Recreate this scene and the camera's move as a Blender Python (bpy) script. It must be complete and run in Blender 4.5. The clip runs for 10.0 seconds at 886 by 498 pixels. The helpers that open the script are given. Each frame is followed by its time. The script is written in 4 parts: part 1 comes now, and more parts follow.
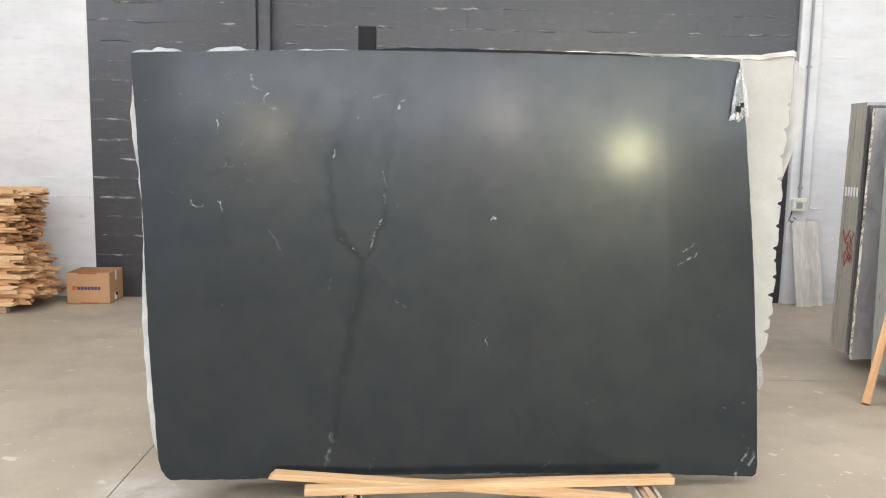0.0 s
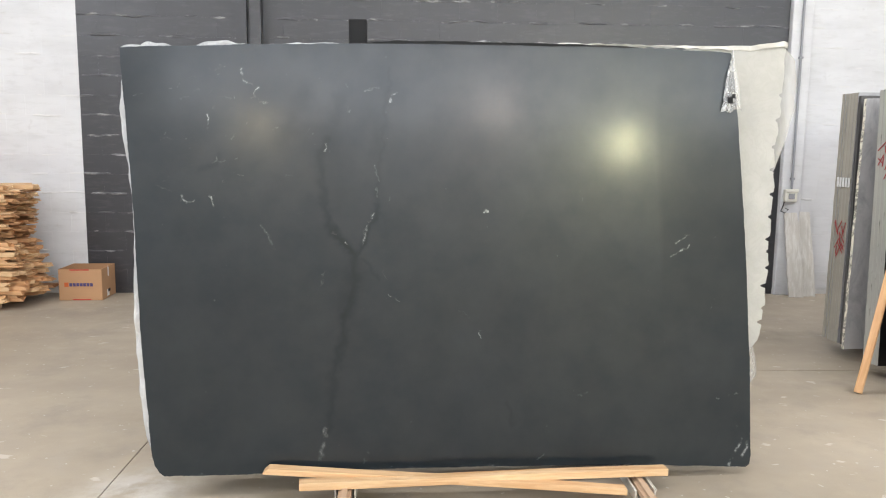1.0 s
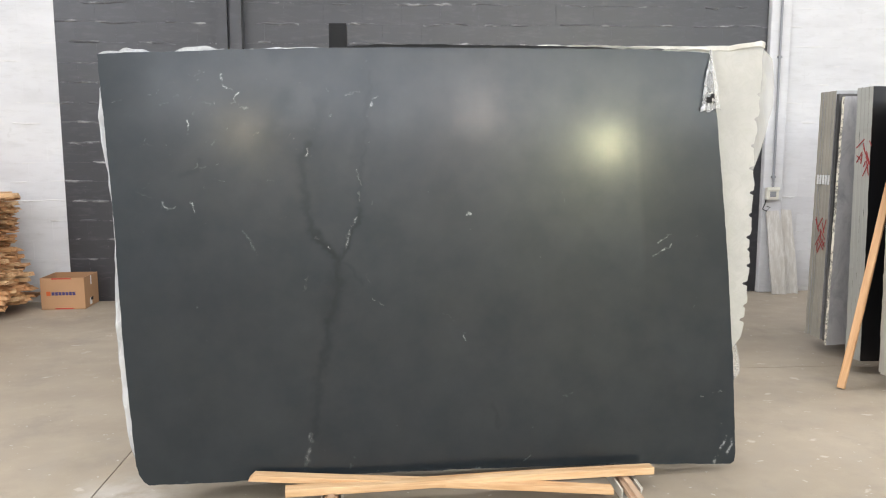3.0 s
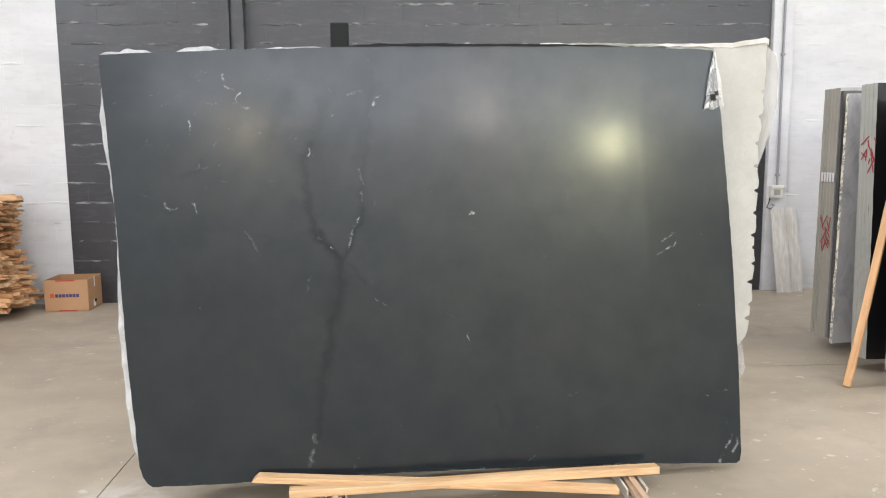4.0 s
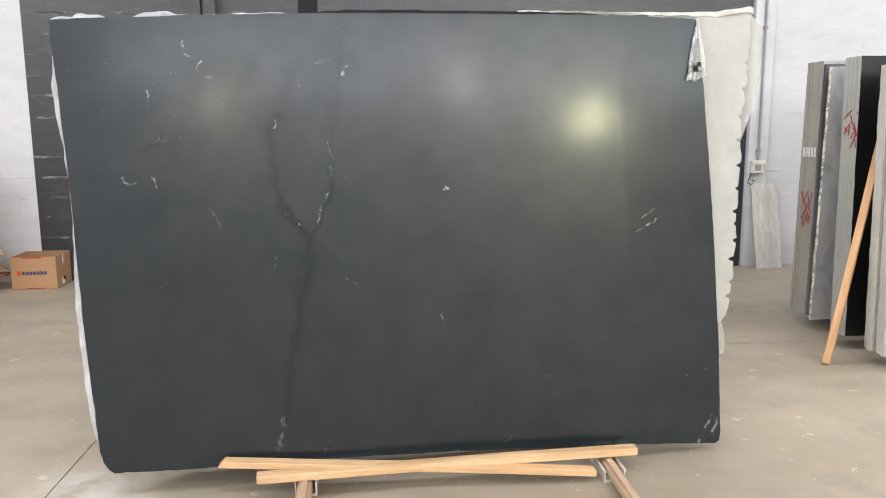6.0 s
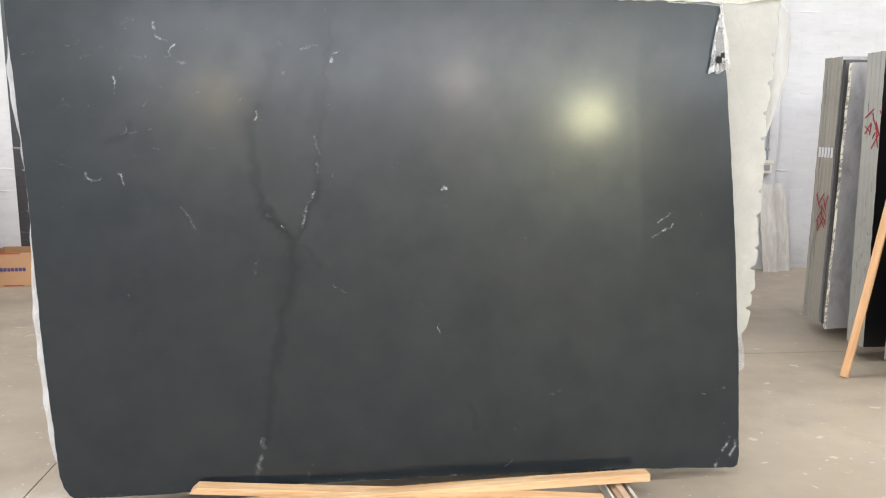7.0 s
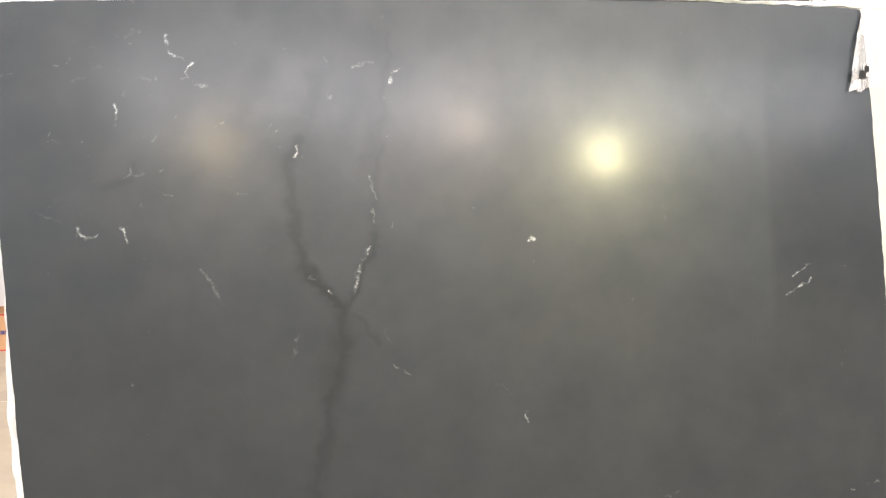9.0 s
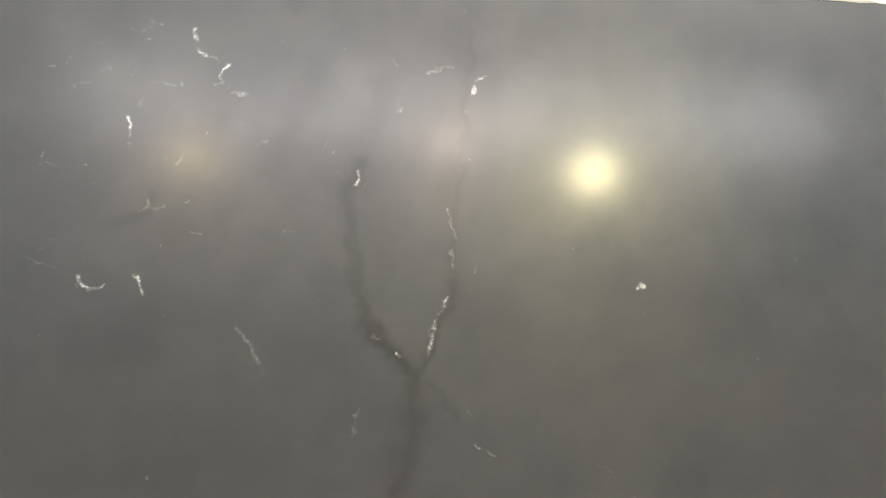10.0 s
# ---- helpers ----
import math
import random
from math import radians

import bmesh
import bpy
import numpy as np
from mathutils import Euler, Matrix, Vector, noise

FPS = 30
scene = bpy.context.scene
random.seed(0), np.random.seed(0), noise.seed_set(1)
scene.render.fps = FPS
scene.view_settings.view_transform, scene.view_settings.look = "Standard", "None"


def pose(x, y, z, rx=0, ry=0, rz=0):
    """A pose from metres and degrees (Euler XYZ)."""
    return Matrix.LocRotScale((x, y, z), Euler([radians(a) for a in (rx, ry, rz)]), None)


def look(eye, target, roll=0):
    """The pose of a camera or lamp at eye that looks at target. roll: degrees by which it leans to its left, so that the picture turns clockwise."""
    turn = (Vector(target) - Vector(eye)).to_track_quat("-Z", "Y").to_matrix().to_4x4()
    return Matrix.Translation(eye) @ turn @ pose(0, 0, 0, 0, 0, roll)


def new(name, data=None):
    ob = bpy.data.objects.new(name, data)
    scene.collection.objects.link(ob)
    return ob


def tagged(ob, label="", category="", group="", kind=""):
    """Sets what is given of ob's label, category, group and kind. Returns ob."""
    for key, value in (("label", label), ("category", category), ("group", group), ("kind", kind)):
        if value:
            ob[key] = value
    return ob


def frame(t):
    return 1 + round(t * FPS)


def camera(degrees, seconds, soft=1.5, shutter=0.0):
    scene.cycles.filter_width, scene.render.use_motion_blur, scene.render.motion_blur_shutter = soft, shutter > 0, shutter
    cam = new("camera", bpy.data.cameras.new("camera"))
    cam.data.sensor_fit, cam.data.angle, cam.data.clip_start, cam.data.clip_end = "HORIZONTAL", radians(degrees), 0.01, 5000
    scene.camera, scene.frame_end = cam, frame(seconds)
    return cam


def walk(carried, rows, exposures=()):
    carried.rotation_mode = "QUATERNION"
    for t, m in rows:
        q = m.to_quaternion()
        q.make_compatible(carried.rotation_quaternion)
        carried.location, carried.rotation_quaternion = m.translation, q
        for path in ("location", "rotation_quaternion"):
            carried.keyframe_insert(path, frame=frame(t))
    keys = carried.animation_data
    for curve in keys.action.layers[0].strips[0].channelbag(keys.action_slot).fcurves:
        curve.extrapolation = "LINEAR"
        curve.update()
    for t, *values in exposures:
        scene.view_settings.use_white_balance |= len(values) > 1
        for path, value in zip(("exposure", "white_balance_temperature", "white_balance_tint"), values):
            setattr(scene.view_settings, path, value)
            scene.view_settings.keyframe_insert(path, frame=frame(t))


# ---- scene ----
cam = camera(60.3, 10.0, soft=1.1)
PATH = [
    (0, (0.023, -0.441, 1.594), (0.102, 1.542, 1.349), 1.0),
    (0.5, (0.026, -0.442, 1.591), (0.108, 1.541, 1.338), 0.8),
    (1, (0.029, -0.435, 1.594), (0.124, 1.545, 1.332), 0.6),
    (1.5, (0.027, -0.432, 1.595), (0.138, 1.547, 1.328), 0.4),
    (2, (0.032, -0.435, 1.59), (0.155, 1.544, 1.328), 0.2),
    (2.5, (0.04, -0.44, 1.596), (0.171, 1.539, 1.339), 0.0),
    (4, (0.045, -0.423, 1.59), (0.167, 1.557, 1.336), -0.5),
    (4.5, (0.048, -0.417, 1.588), (0.172, 1.562, 1.323), -0.6),
    (5, (0.059, -0.394, 1.578), (0.197, 1.581, 1.295), -0.6),
    (5.5, (0.079, -0.381, 1.579), (0.237, 1.59, 1.276), -0.7),
    (7, (0.112, 0.004, 1.573), (0.291, 1.969, 1.243), 0.3),
    (7.5, (0.128, 0.161, 1.559), (0.269, 2.131, 1.244), 0.6),
    (8, (0.091, 0.322, 1.563), (0.211, 2.296, 1.263), 1.0),
    (8.5, (-0.002, 0.496, 1.552), (0.116, 2.476, 1.291), 0.6),
    (9, (-0.119, 0.675, 1.543), (0.071, 2.654, 1.326), -0.7),
    (9.5, (-0.247, 0.931, 1.58), (-0.038, 2.909, 1.374), -0.8),
    (10, (-0.378, 1.181, 1.585), (-0.111, 3.155, 1.405), -0.3),
]
walk(cam, [(t, look(eye, target, roll)) for t, eye, target, roll in PATH],
     [(0.0, 0.03, 6500, 11), (5.5, 0.03, 6500, 12), (7.0, 0.09, 6500, 12), (7.5, 0.22, 6650, 13), (8.0, 0.53, 6700, 14), (8.5, 0.57, 6850, 15), (9.0, 0.82, 7100, 16), (10.0, 0.82, 7450, 16)])

# ---- world and lights ----
world = bpy.data.worlds.new("world")
world.use_nodes = True
scene.world = world
wn = world.node_tree.nodes
sky = wn.new("ShaderNodeTexSky")
sky.sky_type, sky.sun_disc = "NISHITA", False
sky.sun_elevation, sky.sun_rotation = radians(50), radians(200)
wn["Background"].inputs["Strength"].default_value = 0.1
world.node_tree.links.new(sky.outputs[0], wn["Background"].inputs["Color"])

ROOM_W, ROOM_E, ROOM_S, ROOM_N, ROOM_H = -7.5, 18.0, -14.0, 7.87, 6.6


def area_lamp(name, m, sx, sy, watts, colour):
    data = bpy.data.lights.new(name, "AREA")
    data.shape, data.size, data.size_y, data.energy, data.color = "RECTANGLE", sx, sy, watts, colour
    ob = new(name, data)
    ob.matrix_world = m
    return ob


SKYLIGHTS = [4.6, 0.2, -4.2, -8.6]
SKY_W, SKY_L, SKY_X = 1.2, 20.8, 4.1
for sy in SKYLIGHTS:
    area_lamp("skylight_lamp", pose(SKY_X, sy, ROOM_H + 0.1), SKY_L - 0.04, SKY_W - 0.04, 545, (0.97, 0.98, 1.0))
# the glazed strip high in the south gable
GLAZE = (-3.5, 17.4, 4.25, 6.4)
area_lamp("gable_lamp", pose((GLAZE[0] + GLAZE[1]) / 2, ROOM_S - 0.1, (GLAZE[2] + GLAZE[3]) / 2, 90, 0, 0), GLAZE[1] - GLAZE[0] - 0.04, GLAZE[3] - GLAZE[2] - 0.04, 900, (0.80, 0.88, 1.0))

# an unseen one added high in the west wall, brightening north wall and slab
STRIP = (-12.5, 2.2, 3.9, 6.2)
area_lamp("added_strip_lamp", pose(ROOM_W - 0.1, (STRIP[0] + STRIP[1]) / 2, (STRIP[2] + STRIP[3]) / 2, 90, 0, -90), STRIP[1] - STRIP[0] - 0.04, STRIP[3] - STRIP[2] - 0.04, 620, (0.90, 0.94, 1.0))

# ---- materials ----


def nodes_of(name):
    m = bpy.data.materials.new(name)
    m.use_nodes = True
    nt = m.node_tree
    return m, nt, nt.nodes["Principled BSDF"]


def add(nt, kind, **sets):
    n = nt.nodes.new("ShaderNode" + kind)
    for k, v in sets.items():
        if k in n.inputs:
            n.inputs[k].default_value = v
    return n


def rgb(c):
    return (c[0], c[1], c[2], 1.0)


def coords(nt, scale=(1, 1, 1), which="Object"):
    tc = nt.nodes.new("ShaderNodeTexCoord")
    mp = nt.nodes.new("ShaderNodeMapping")
    mp.inputs["Scale"].default_value = scale
    nt.links.new(tc.outputs[which], mp.inputs["Vector"])
    return mp.outputs[0]


def noise_tex(nt, vec, scale, detail=4.0, rough=0.55, distort=0.0):
    n = add(nt, "TexNoise", Scale=scale, Detail=detail, Roughness=rough, Distortion=distort)
    nt.links.new(vec, n.inputs["Vector"])
    return n.outputs["Fac"]


def ramp(nt, fac, lo, hi, a=(0, 0, 0), b=(1, 1, 1)):
    r = nt.nodes.new("ShaderNodeValToRGB")
    r.color_ramp.elements[0].position, r.color_ramp.elements[1].position = lo, hi
    r.color_ramp.elements[0].color, r.color_ramp.elements[1].color = rgb(a), rgb(b)
    nt.links.new(fac, r.inputs[0])
    return r.outputs[0]


def mix(nt, fac, a, b, mode="MIX"):
    n = nt.nodes.new("ShaderNodeMix")
    n.data_type, n.blend_type = "RGBA", mode
    for sock, v in ((n.inputs[0], fac), (n.inputs[6], a), (n.inputs[7], b)):
        if isinstance(v, (int, float)):
            sock.default_value = v
        elif isinstance(v, tuple):
            sock.default_value = rgb(v)
        else:
            nt.links.new(v, sock)
    return n.outputs[2]


def maths(nt, op, a, b=None):
    n = nt.nodes.new("ShaderNodeMath")
    n.operation = op
    for sock, v in zip(n.inputs, (a, b)):
        if isinstance(v, (int, float)):
            sock.default_value = v
        elif v is not None:
            nt.links.new(v, sock)
    return n.outputs[0]


def bump(nt, p, height, strength, distance):
    b = add(nt, "Bump", Strength=strength, Distance=distance)
    nt.links.new(height, b.inputs["Height"])
    nt.links.new(b.outputs[0], p.inputs["Normal"])


def plain(name, colour, rough=0.6, metal=0.0, vary=0.12, scale=8.0, bumpy=0.2, dist=0.002, which="Object"):
    """A painted or worked surface with cloudy tone, fine grain and a little relief."""
    m, nt, p = nodes_of(name)
    v = coords(nt, which=which)
    big, fine = noise_tex(nt, v, scale, 3), noise_tex(nt, v, scale * 14, 5)
    dark = tuple(c * (1 - vary) for c in colour)
    light = tuple(min(1, c * (1 + vary)) for c in colour)
    col = mix(nt, big, dark, light)
    col = mix(nt, maths(nt, "MULTIPLY", fine, vary), col, tuple(c * 0.55 for c in colour))
    nt.links.new(col, p.inputs["Base Color"])
    p.inputs["Roughness"].default_value, p.inputs["Metallic"].default_value = rough, metal
    bump(nt, p, fine, bumpy, dist)
    return m


def random_tint(nt, col, amount):
    oi = nt.nodes.new("ShaderNodeObjectInfo")
    return mix(nt, maths(nt, "MULTIPLY", oi.outputs["Random"], amount), col, (0.0, 0.0, 0.0))


def wood_material(name, light, dark, vary=0.25):
    m, nt, p = nodes_of(name)
    oi = nt.nodes.new("ShaderNodeObjectInfo")
    off = add(nt, "VectorMath")
    off.operation = "ADD"
    comb = nt.nodes.new("ShaderNodeCombineXYZ")
    for i, k in enumerate((7.0, 3.0, 5.0)):
        nt.links.new(maths(nt, "MULTIPLY", oi.outputs["Random"], k), comb.inputs[i])
    nt.links.new(coords(nt, (1.2, 14, 14)), off.inputs[0])
    nt.links.new(comb.outputs[0], off.inputs[1])
    v = off.outputs[0]
    grain, fine = noise_tex(nt, v, 2.2, 5, 0.6, 0.6), noise_tex(nt, v, 11, 4)
    col = mix(nt, ramp(nt, grain, 0.35, 0.7), light, dark)
    col = mix(nt, maths(nt, "MULTIPLY", fine, 0.25), col, tuple(c * 0.6 for c in dark))
    col = mix(nt, maths(nt, "MULTIPLY", oi.outputs["Random"], vary), col, (dark[0] * 1.1, dark[1] * 0.95, dark[2] * 0.8))
    nt.links.new(col, p.inputs["Base Color"])
    p.inputs["Roughness"].default_value = 0.65
    bump(nt, p, fine, 0.3, 0.001)
    return m


def block_material(name, colour, dirt, dirt_amount, rough):
    """Paint rolled on rough concrete block, with dust and scuffs."""
    m, nt, p = nodes_of(name)
    geo = nt.nodes.new("ShaderNodeNewGeometry")
    v = geo.outputs["Position"]
    stretch = nt.nodes.new("ShaderNodeMapping")
    stretch.inputs["Scale"].default_value = (1.0, 1.0, 4.0)
    nt.links.new(v, stretch.inputs["Vector"])
    cloud, fine = noise_tex(nt, v, 1.3, 4), noise_tex(nt, v, 55, 6, 0.65)
    streak = noise_tex(nt, stretch.outputs[0], 5.5, 6, 0.65)
    scuff = noise_tex(nt, v, 9, 7, 0.7)
    col = mix(nt, cloud, tuple(c * 0.9 for c in colour), tuple(min(1, c * 1.08) for c in colour))
    patch = ramp(nt, noise_tex(nt, stretch.outputs[0], 1.7, 5, 0.6), 0.42, 0.68)
    col = mix(nt, maths(nt, "MULTIPLY", patch, 0.22), col, tuple(c * 0.62 for c in colour))
    col = mix(nt, maths(nt, "MULTIPLY", ramp(nt, streak, 0.52, 0.75), dirt_amount), col, dirt)
    col = mix(nt, maths(nt, "MULTIPLY", ramp(nt, scuff, 0.63, 0.7), dirt_amount * 0.8), col, dirt)
    col = random_tint(nt, col, 0.03)
    nt.links.new(col, p.inputs["Base Color"])
    p.inputs["Roughness"].default_value = rough
    bump(nt, p, mix(nt, 0.5, fine, scuff), 0.5, 0.006)
    return m


def concrete_floor():
    m, nt, p = nodes_of("floor_concrete")
    geo = nt.nodes.new("ShaderNodeNewGeometry")
    v = geo.outputs["Position"]
    stretch = nt.nodes.new("ShaderNodeMapping")
    stretch.inputs["Scale"].default_value = (0.6, 1.0, 1.0)
    nt.links.new(v, stretch.inputs["Vector"])
    cloud = noise_tex(nt, stretch.outputs[0], 0.9, 5, 0.6)
    mid, fine = noise_tex(nt, v, 6, 6, 0.65), noise_tex(nt, v, 120, 4)
    col = mix(nt, ramp(nt, cloud, 0.3, 0.7), (0.282, 0.232, 0.172), (0.425, 0.360, 0.275))
    col = mix(nt, maths(nt, "MULTIPLY", ramp(nt, mid, 0.45, 0.75), 0.35), col, (0.42, 0.385, 0.335))
    col = mix(nt, maths(nt, "MULTIPLY", ramp(nt, noise_tex(nt, v, 2.1, 6, 0.7), 0.52, 0.7), 0.35), col, (0.19, 0.168, 0.145))
    col = mix(nt, maths(nt, "MULTIPLY", fine, 0.15), col, (0.15, 0.13, 0.11))
    # spilt plaster and stone slurry
    spots = ramp(nt, noise_tex(nt, stretch.outputs[0], 8.5, 3, 0.5, 0.4), 0.68, 0.71)
    col = mix(nt, maths(nt, "MULTIPLY", spots, 0.42), col, (0.68, 0.65, 0.6))
    chips = ramp(nt, noise_tex(nt, v, 24, 2, 0.5), 0.71, 0.735)
    col = mix(nt, maths(nt, "MULTIPLY", chips, 0.4), col, (0.72, 0.7, 0.66))
    # stone dust trodden round the foot of the rack
    far = nt.nodes.new("ShaderNodeVectorMath")
    far.operation = "DISTANCE"
    far.inputs[1].default_value = (-1.22, 2.98, 0.0)
    nt.links.new(v, far.inputs[0])
    dust = maths(nt, "MULTIPLY", ramp(nt, far.outputs["Value"], 0.06, 0.36, (1, 1, 1), (0, 0, 0)), ramp(nt, mid, 0.35, 0.6))
    col = mix(nt, maths(nt, "MULTIPLY", dust, 0.6), col, (0.62, 0.60, 0.56))
    nt.links.new(col, p.inputs["Base Color"])
    nt.links.new(ramp(nt, mid, 0.3, 0.75, (0.42, 0.42, 0.42), (0.7, 0.7, 0.7)), p.inputs["Roughness"])
    bump(nt, p, mix(nt, 0.5, mid, fine), 0.25, 0.002)
    return m


def slab_stone():
    """Honed dark stone: charcoal ground, darker drifts, a painted reflection band, pale quartz threads."""
    m, nt, p = nodes_of("honed_dark_stone")
    v = coords(nt)
    at = nt.nodes.new("ShaderNodeAttribute")
    at.attribute_name = "quartz"
    dk = nt.nodes.new("ShaderNodeAttribute")
    dk.attribute_name = "drift_and_reflection"
    cloud = noise_tex(nt, v, 1.5, 4, 0.55, 0.3)
    mid, fine = noise_tex(nt, v, 8, 5, 0.6), noise_tex(nt, v, 70, 2, 0.5)
    crumb = noise_tex(nt, v, 130, 4, 0.75)
    col = mix(nt, ramp(nt, cloud, 0.25, 0.75), (0.0044, 0.0098, 0.0148), (0.0088, 0.0150, 0.0197))
    col = mix(nt, maths(nt, "MULTIPLY", ramp(nt, mid, 0.3, 0.9), 0.25), col, (0.022, 0.026, 0.029))
    col = mix(nt, maths(nt, "MULTIPLY", fine, 0.25), col, (0.012, 0.013, 0.014))
    # drifts, and the reflection band painted in with them, darken the ground
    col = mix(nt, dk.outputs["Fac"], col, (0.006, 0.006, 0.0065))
    # the threads break up into crumbs and specks, with a faint milky trail between them
    flake = noise_tex(nt, v, 210, 3, 0.6)
    grit = maths(nt, "ADD", maths(nt, "MULTIPLY", crumb, 0.6), maths(nt, "MULTIPLY", flake, 0.4))
    speck = ramp(nt, maths(nt, "ADD", maths(nt, "MULTIPLY", at.outputs["Fac"], 0.55), grit), 0.66, 0.93)
    trail = maths(nt, "MULTIPLY", at.outputs["Fac"], 0.22)
    pale = maths(nt, "MULTIPLY", maths(nt, "MAXIMUM", maths(nt, "MULTIPLY", speck, 0.58), trail), ramp(nt, at.outputs["Fac"], 0.03, 0.2))
    col = mix(nt, pale, col, (0.44, 0.45, 0.45))
    nt.links.new(col, p.inputs["Base Color"])
    turned = nt.nodes.new("ShaderNodeMapping")
    turned.inputs["Rotation"].default_value, turned.inputs["Scale"].default_value = (0, 0, radians(-28)), (3.0, 0.8, 1.0)
    nt.links.new(v, turned.inputs["Vector"])
    smear = noise_tex(nt, turned.outputs[0], 1.6, 4, 0.55)
    nt.links.new(ramp(nt, smear, 0.0, 1.0, (0.254, 0.254, 0.254), (0.36, 0.36, 0.36)), p.inputs["Roughness"])
    patch = noise_tex(nt, v, 4.5, 4, 0.55)
    sheen = mix(nt, patch, (0.28, 0.28, 0.28), (0.64, 0.64, 0.64))
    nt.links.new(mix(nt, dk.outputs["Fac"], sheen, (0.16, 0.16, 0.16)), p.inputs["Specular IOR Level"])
    p.inputs["IOR"].default_value = 1.46
    p.inputs["Coat Weight"].default_value, p.inputs["Coat Roughness"].default_value, p.inputs["Coat IOR"].default_value = 0.30, 0.145, 1.5
    return m


def marble(name, base, vein_col, scale, amount, rough=0.4):
    m, nt, p = nodes_of(name)
    v = coords(nt)
    w = noise_tex(nt, v, scale, 7, 0.65, 1.6)
    band = ramp(nt, maths(nt, "ABSOLUTE", maths(nt, "SUBTRACT", w, 0.5)), 0.0, 0.06, (1, 1, 1), (0, 0, 0))
    cloud = noise_tex(nt, v, scale * 0.7, 4)
    col = mix(nt, cloud, tuple(c * 0.8 for c in base), tuple(min(1, c * 1.15) for c in base))
    col = mix(nt, maths(nt, "MULTIPLY", band, amount), col, vein_col)
    nt.links.new(col, p.inputs["Base Color"])
    p.inputs["Roughness"].default_value = rough
    bump(nt, p, noise_tex(nt, v, 90, 4), 0.12, 0.001)
    return m


def streaked(name, base, streak_col, stretch, amount, rough):
    """Sawn stone with ragged streaks running along its height, and cloudy tone."""
    m, nt, p = nodes_of(name)
    v = coords(nt)
    band = ramp(nt, noise_tex(nt, coords(nt, stretch), 1.0, 7, 0.68, 0.5), 0.44, 0.66)
    cloud = noise_tex(nt, v, 2.6, 5, 0.6)
    col = mix(nt, cloud, tuple(c * 0.72 for c in base), tuple(min(1, c * 1.25) for c in base))
    col = mix(nt, maths(nt, "MULTIPLY", band, amount), col, streak_col)
    col = mix(nt, maths(nt, "MULTIPLY", noise_tex(nt, v, 60, 5, 0.7), 0.25), col, tuple(c * 0.6 for c in base))
    nt.links.new(col, p.inputs["Base Color"])
    p.inputs["Roughness"].default_value = rough
    bump(nt, p, noise_tex(nt, v, 90, 4), 0.15, 0.001)
    return m


def plastic_film(name, veil, tint, crease=16, deep=0.25, rough=0.25, lines=0.2):
    """Thin polythene: mostly clear, with a milky veil and bright creases."""
    m, nt, p = nodes_of(name)
    v = coords(nt)
    p.inputs["Base Color"].default_value = rgb(tint)
    p.inputs["Roughness"].default_value = rough
    base = ramp(nt, noise_tex(nt, coords(nt, (1, 0.35, 1)), 9, 3, 0.5), 0.2, 0.85, (veil * 0.75,) * 3, (min(1, veil * 1.3),) * 3)
    fold = maths(nt, "ABSOLUTE", maths(nt, "SUBTRACT", noise_tex(nt, coords(nt, (1, 0.3, 1)), crease, 2, 0.5, 0.4), 0.5))
    fac = maths(nt, "ADD", base, ramp(nt, fold, 0.0, 0.03, (lines,) * 3, (0, 0, 0)))
    nt.links.new(fac, p.inputs["Alpha"])
    bump(nt, p, noise_tex(nt, v, crease, 2, 0.5), deep, 0.004)
    return m


def glowing(name, colour, strength):
    m, nt, p = nodes_of(name)
    p.inputs["Base Color"].default_value = rgb(colour)
    p.inputs["Emission Color"].default_value = rgb(colour)
    p.inputs["Emission Strength"].default_value = strength
    return m


M_FLOOR = concrete_floor()
M_SLAB = slab_stone()
M_WHITE = block_material("white_block_paint", (0.64, 0.64, 0.65), (0.44, 0.43, 0.42), 0.34, 0.75)
M_DARK = block_material("charcoal_block_paint", (0.040, 0.040, 0.044), (0.20, 0.19, 0.19), 0.16, 0.30)
M_WHITE_MORTAR = block_material("white_mortar", (0.67, 0.665, 0.66), (0.36, 0.34, 0.32), 0.7, 0.8)
M_DARK_MORTAR = block_material("charcoal_mortar", (0.085, 0.085, 0.09), (0.55, 0.54, 0.54), 0.85, 0.6)
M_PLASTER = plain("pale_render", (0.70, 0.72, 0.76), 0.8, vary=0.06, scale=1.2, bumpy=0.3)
M_ROOF = plain("galvanised_roof_sheet", (0.45, 0.46, 0.47), 0.5, 0.2, vary=0.1, scale=2)
M_PANEL = plain("translucent_sheet", (0.85, 0.88, 0.9), 0.4, vary=0.04)
M_STEEL = plain("grey_steel", (0.25, 0.26, 0.27), 0.45, 0.6, vary=0.2)
M_BLACK = plain("black_steel", (0.008, 0.008, 0.009), 0.85, 0.0, vary=0.3)
M_CREAM_STEEL = plain("cream_painted_steel", (0.62, 0.59, 0.52), 0.5, 0.0, vary=0.2, scale=20)
M_PINE = wood_material("raw_pine", (0.68, 0.42, 0.225), (0.52, 0.28, 0.125))
M_PINE_PALE = wood_material("pale_pine", (0.76, 0.55, 0.33), (0.52, 0.30, 0.14), 0.2)
M_BEARER = wood_material("worn_hardwood", (0.60, 0.44, 0.31), (0.44, 0.30, 0.20))
M_CARD = plain("brown_cardboard", (0.44, 0.25, 0.13), 0.8, vary=0.1, scale=5)
M_CARD_IN = plain("cardboard_inside", (0.36, 0.20, 0.10), 0.85, vary=0.1, scale=5)
M_BLUE = plain("blue_print", (0.06, 0.045, 0.14), 0.7)
M_RED = plain("red_print", (0.42, 0.035, 0.02), 0.7)
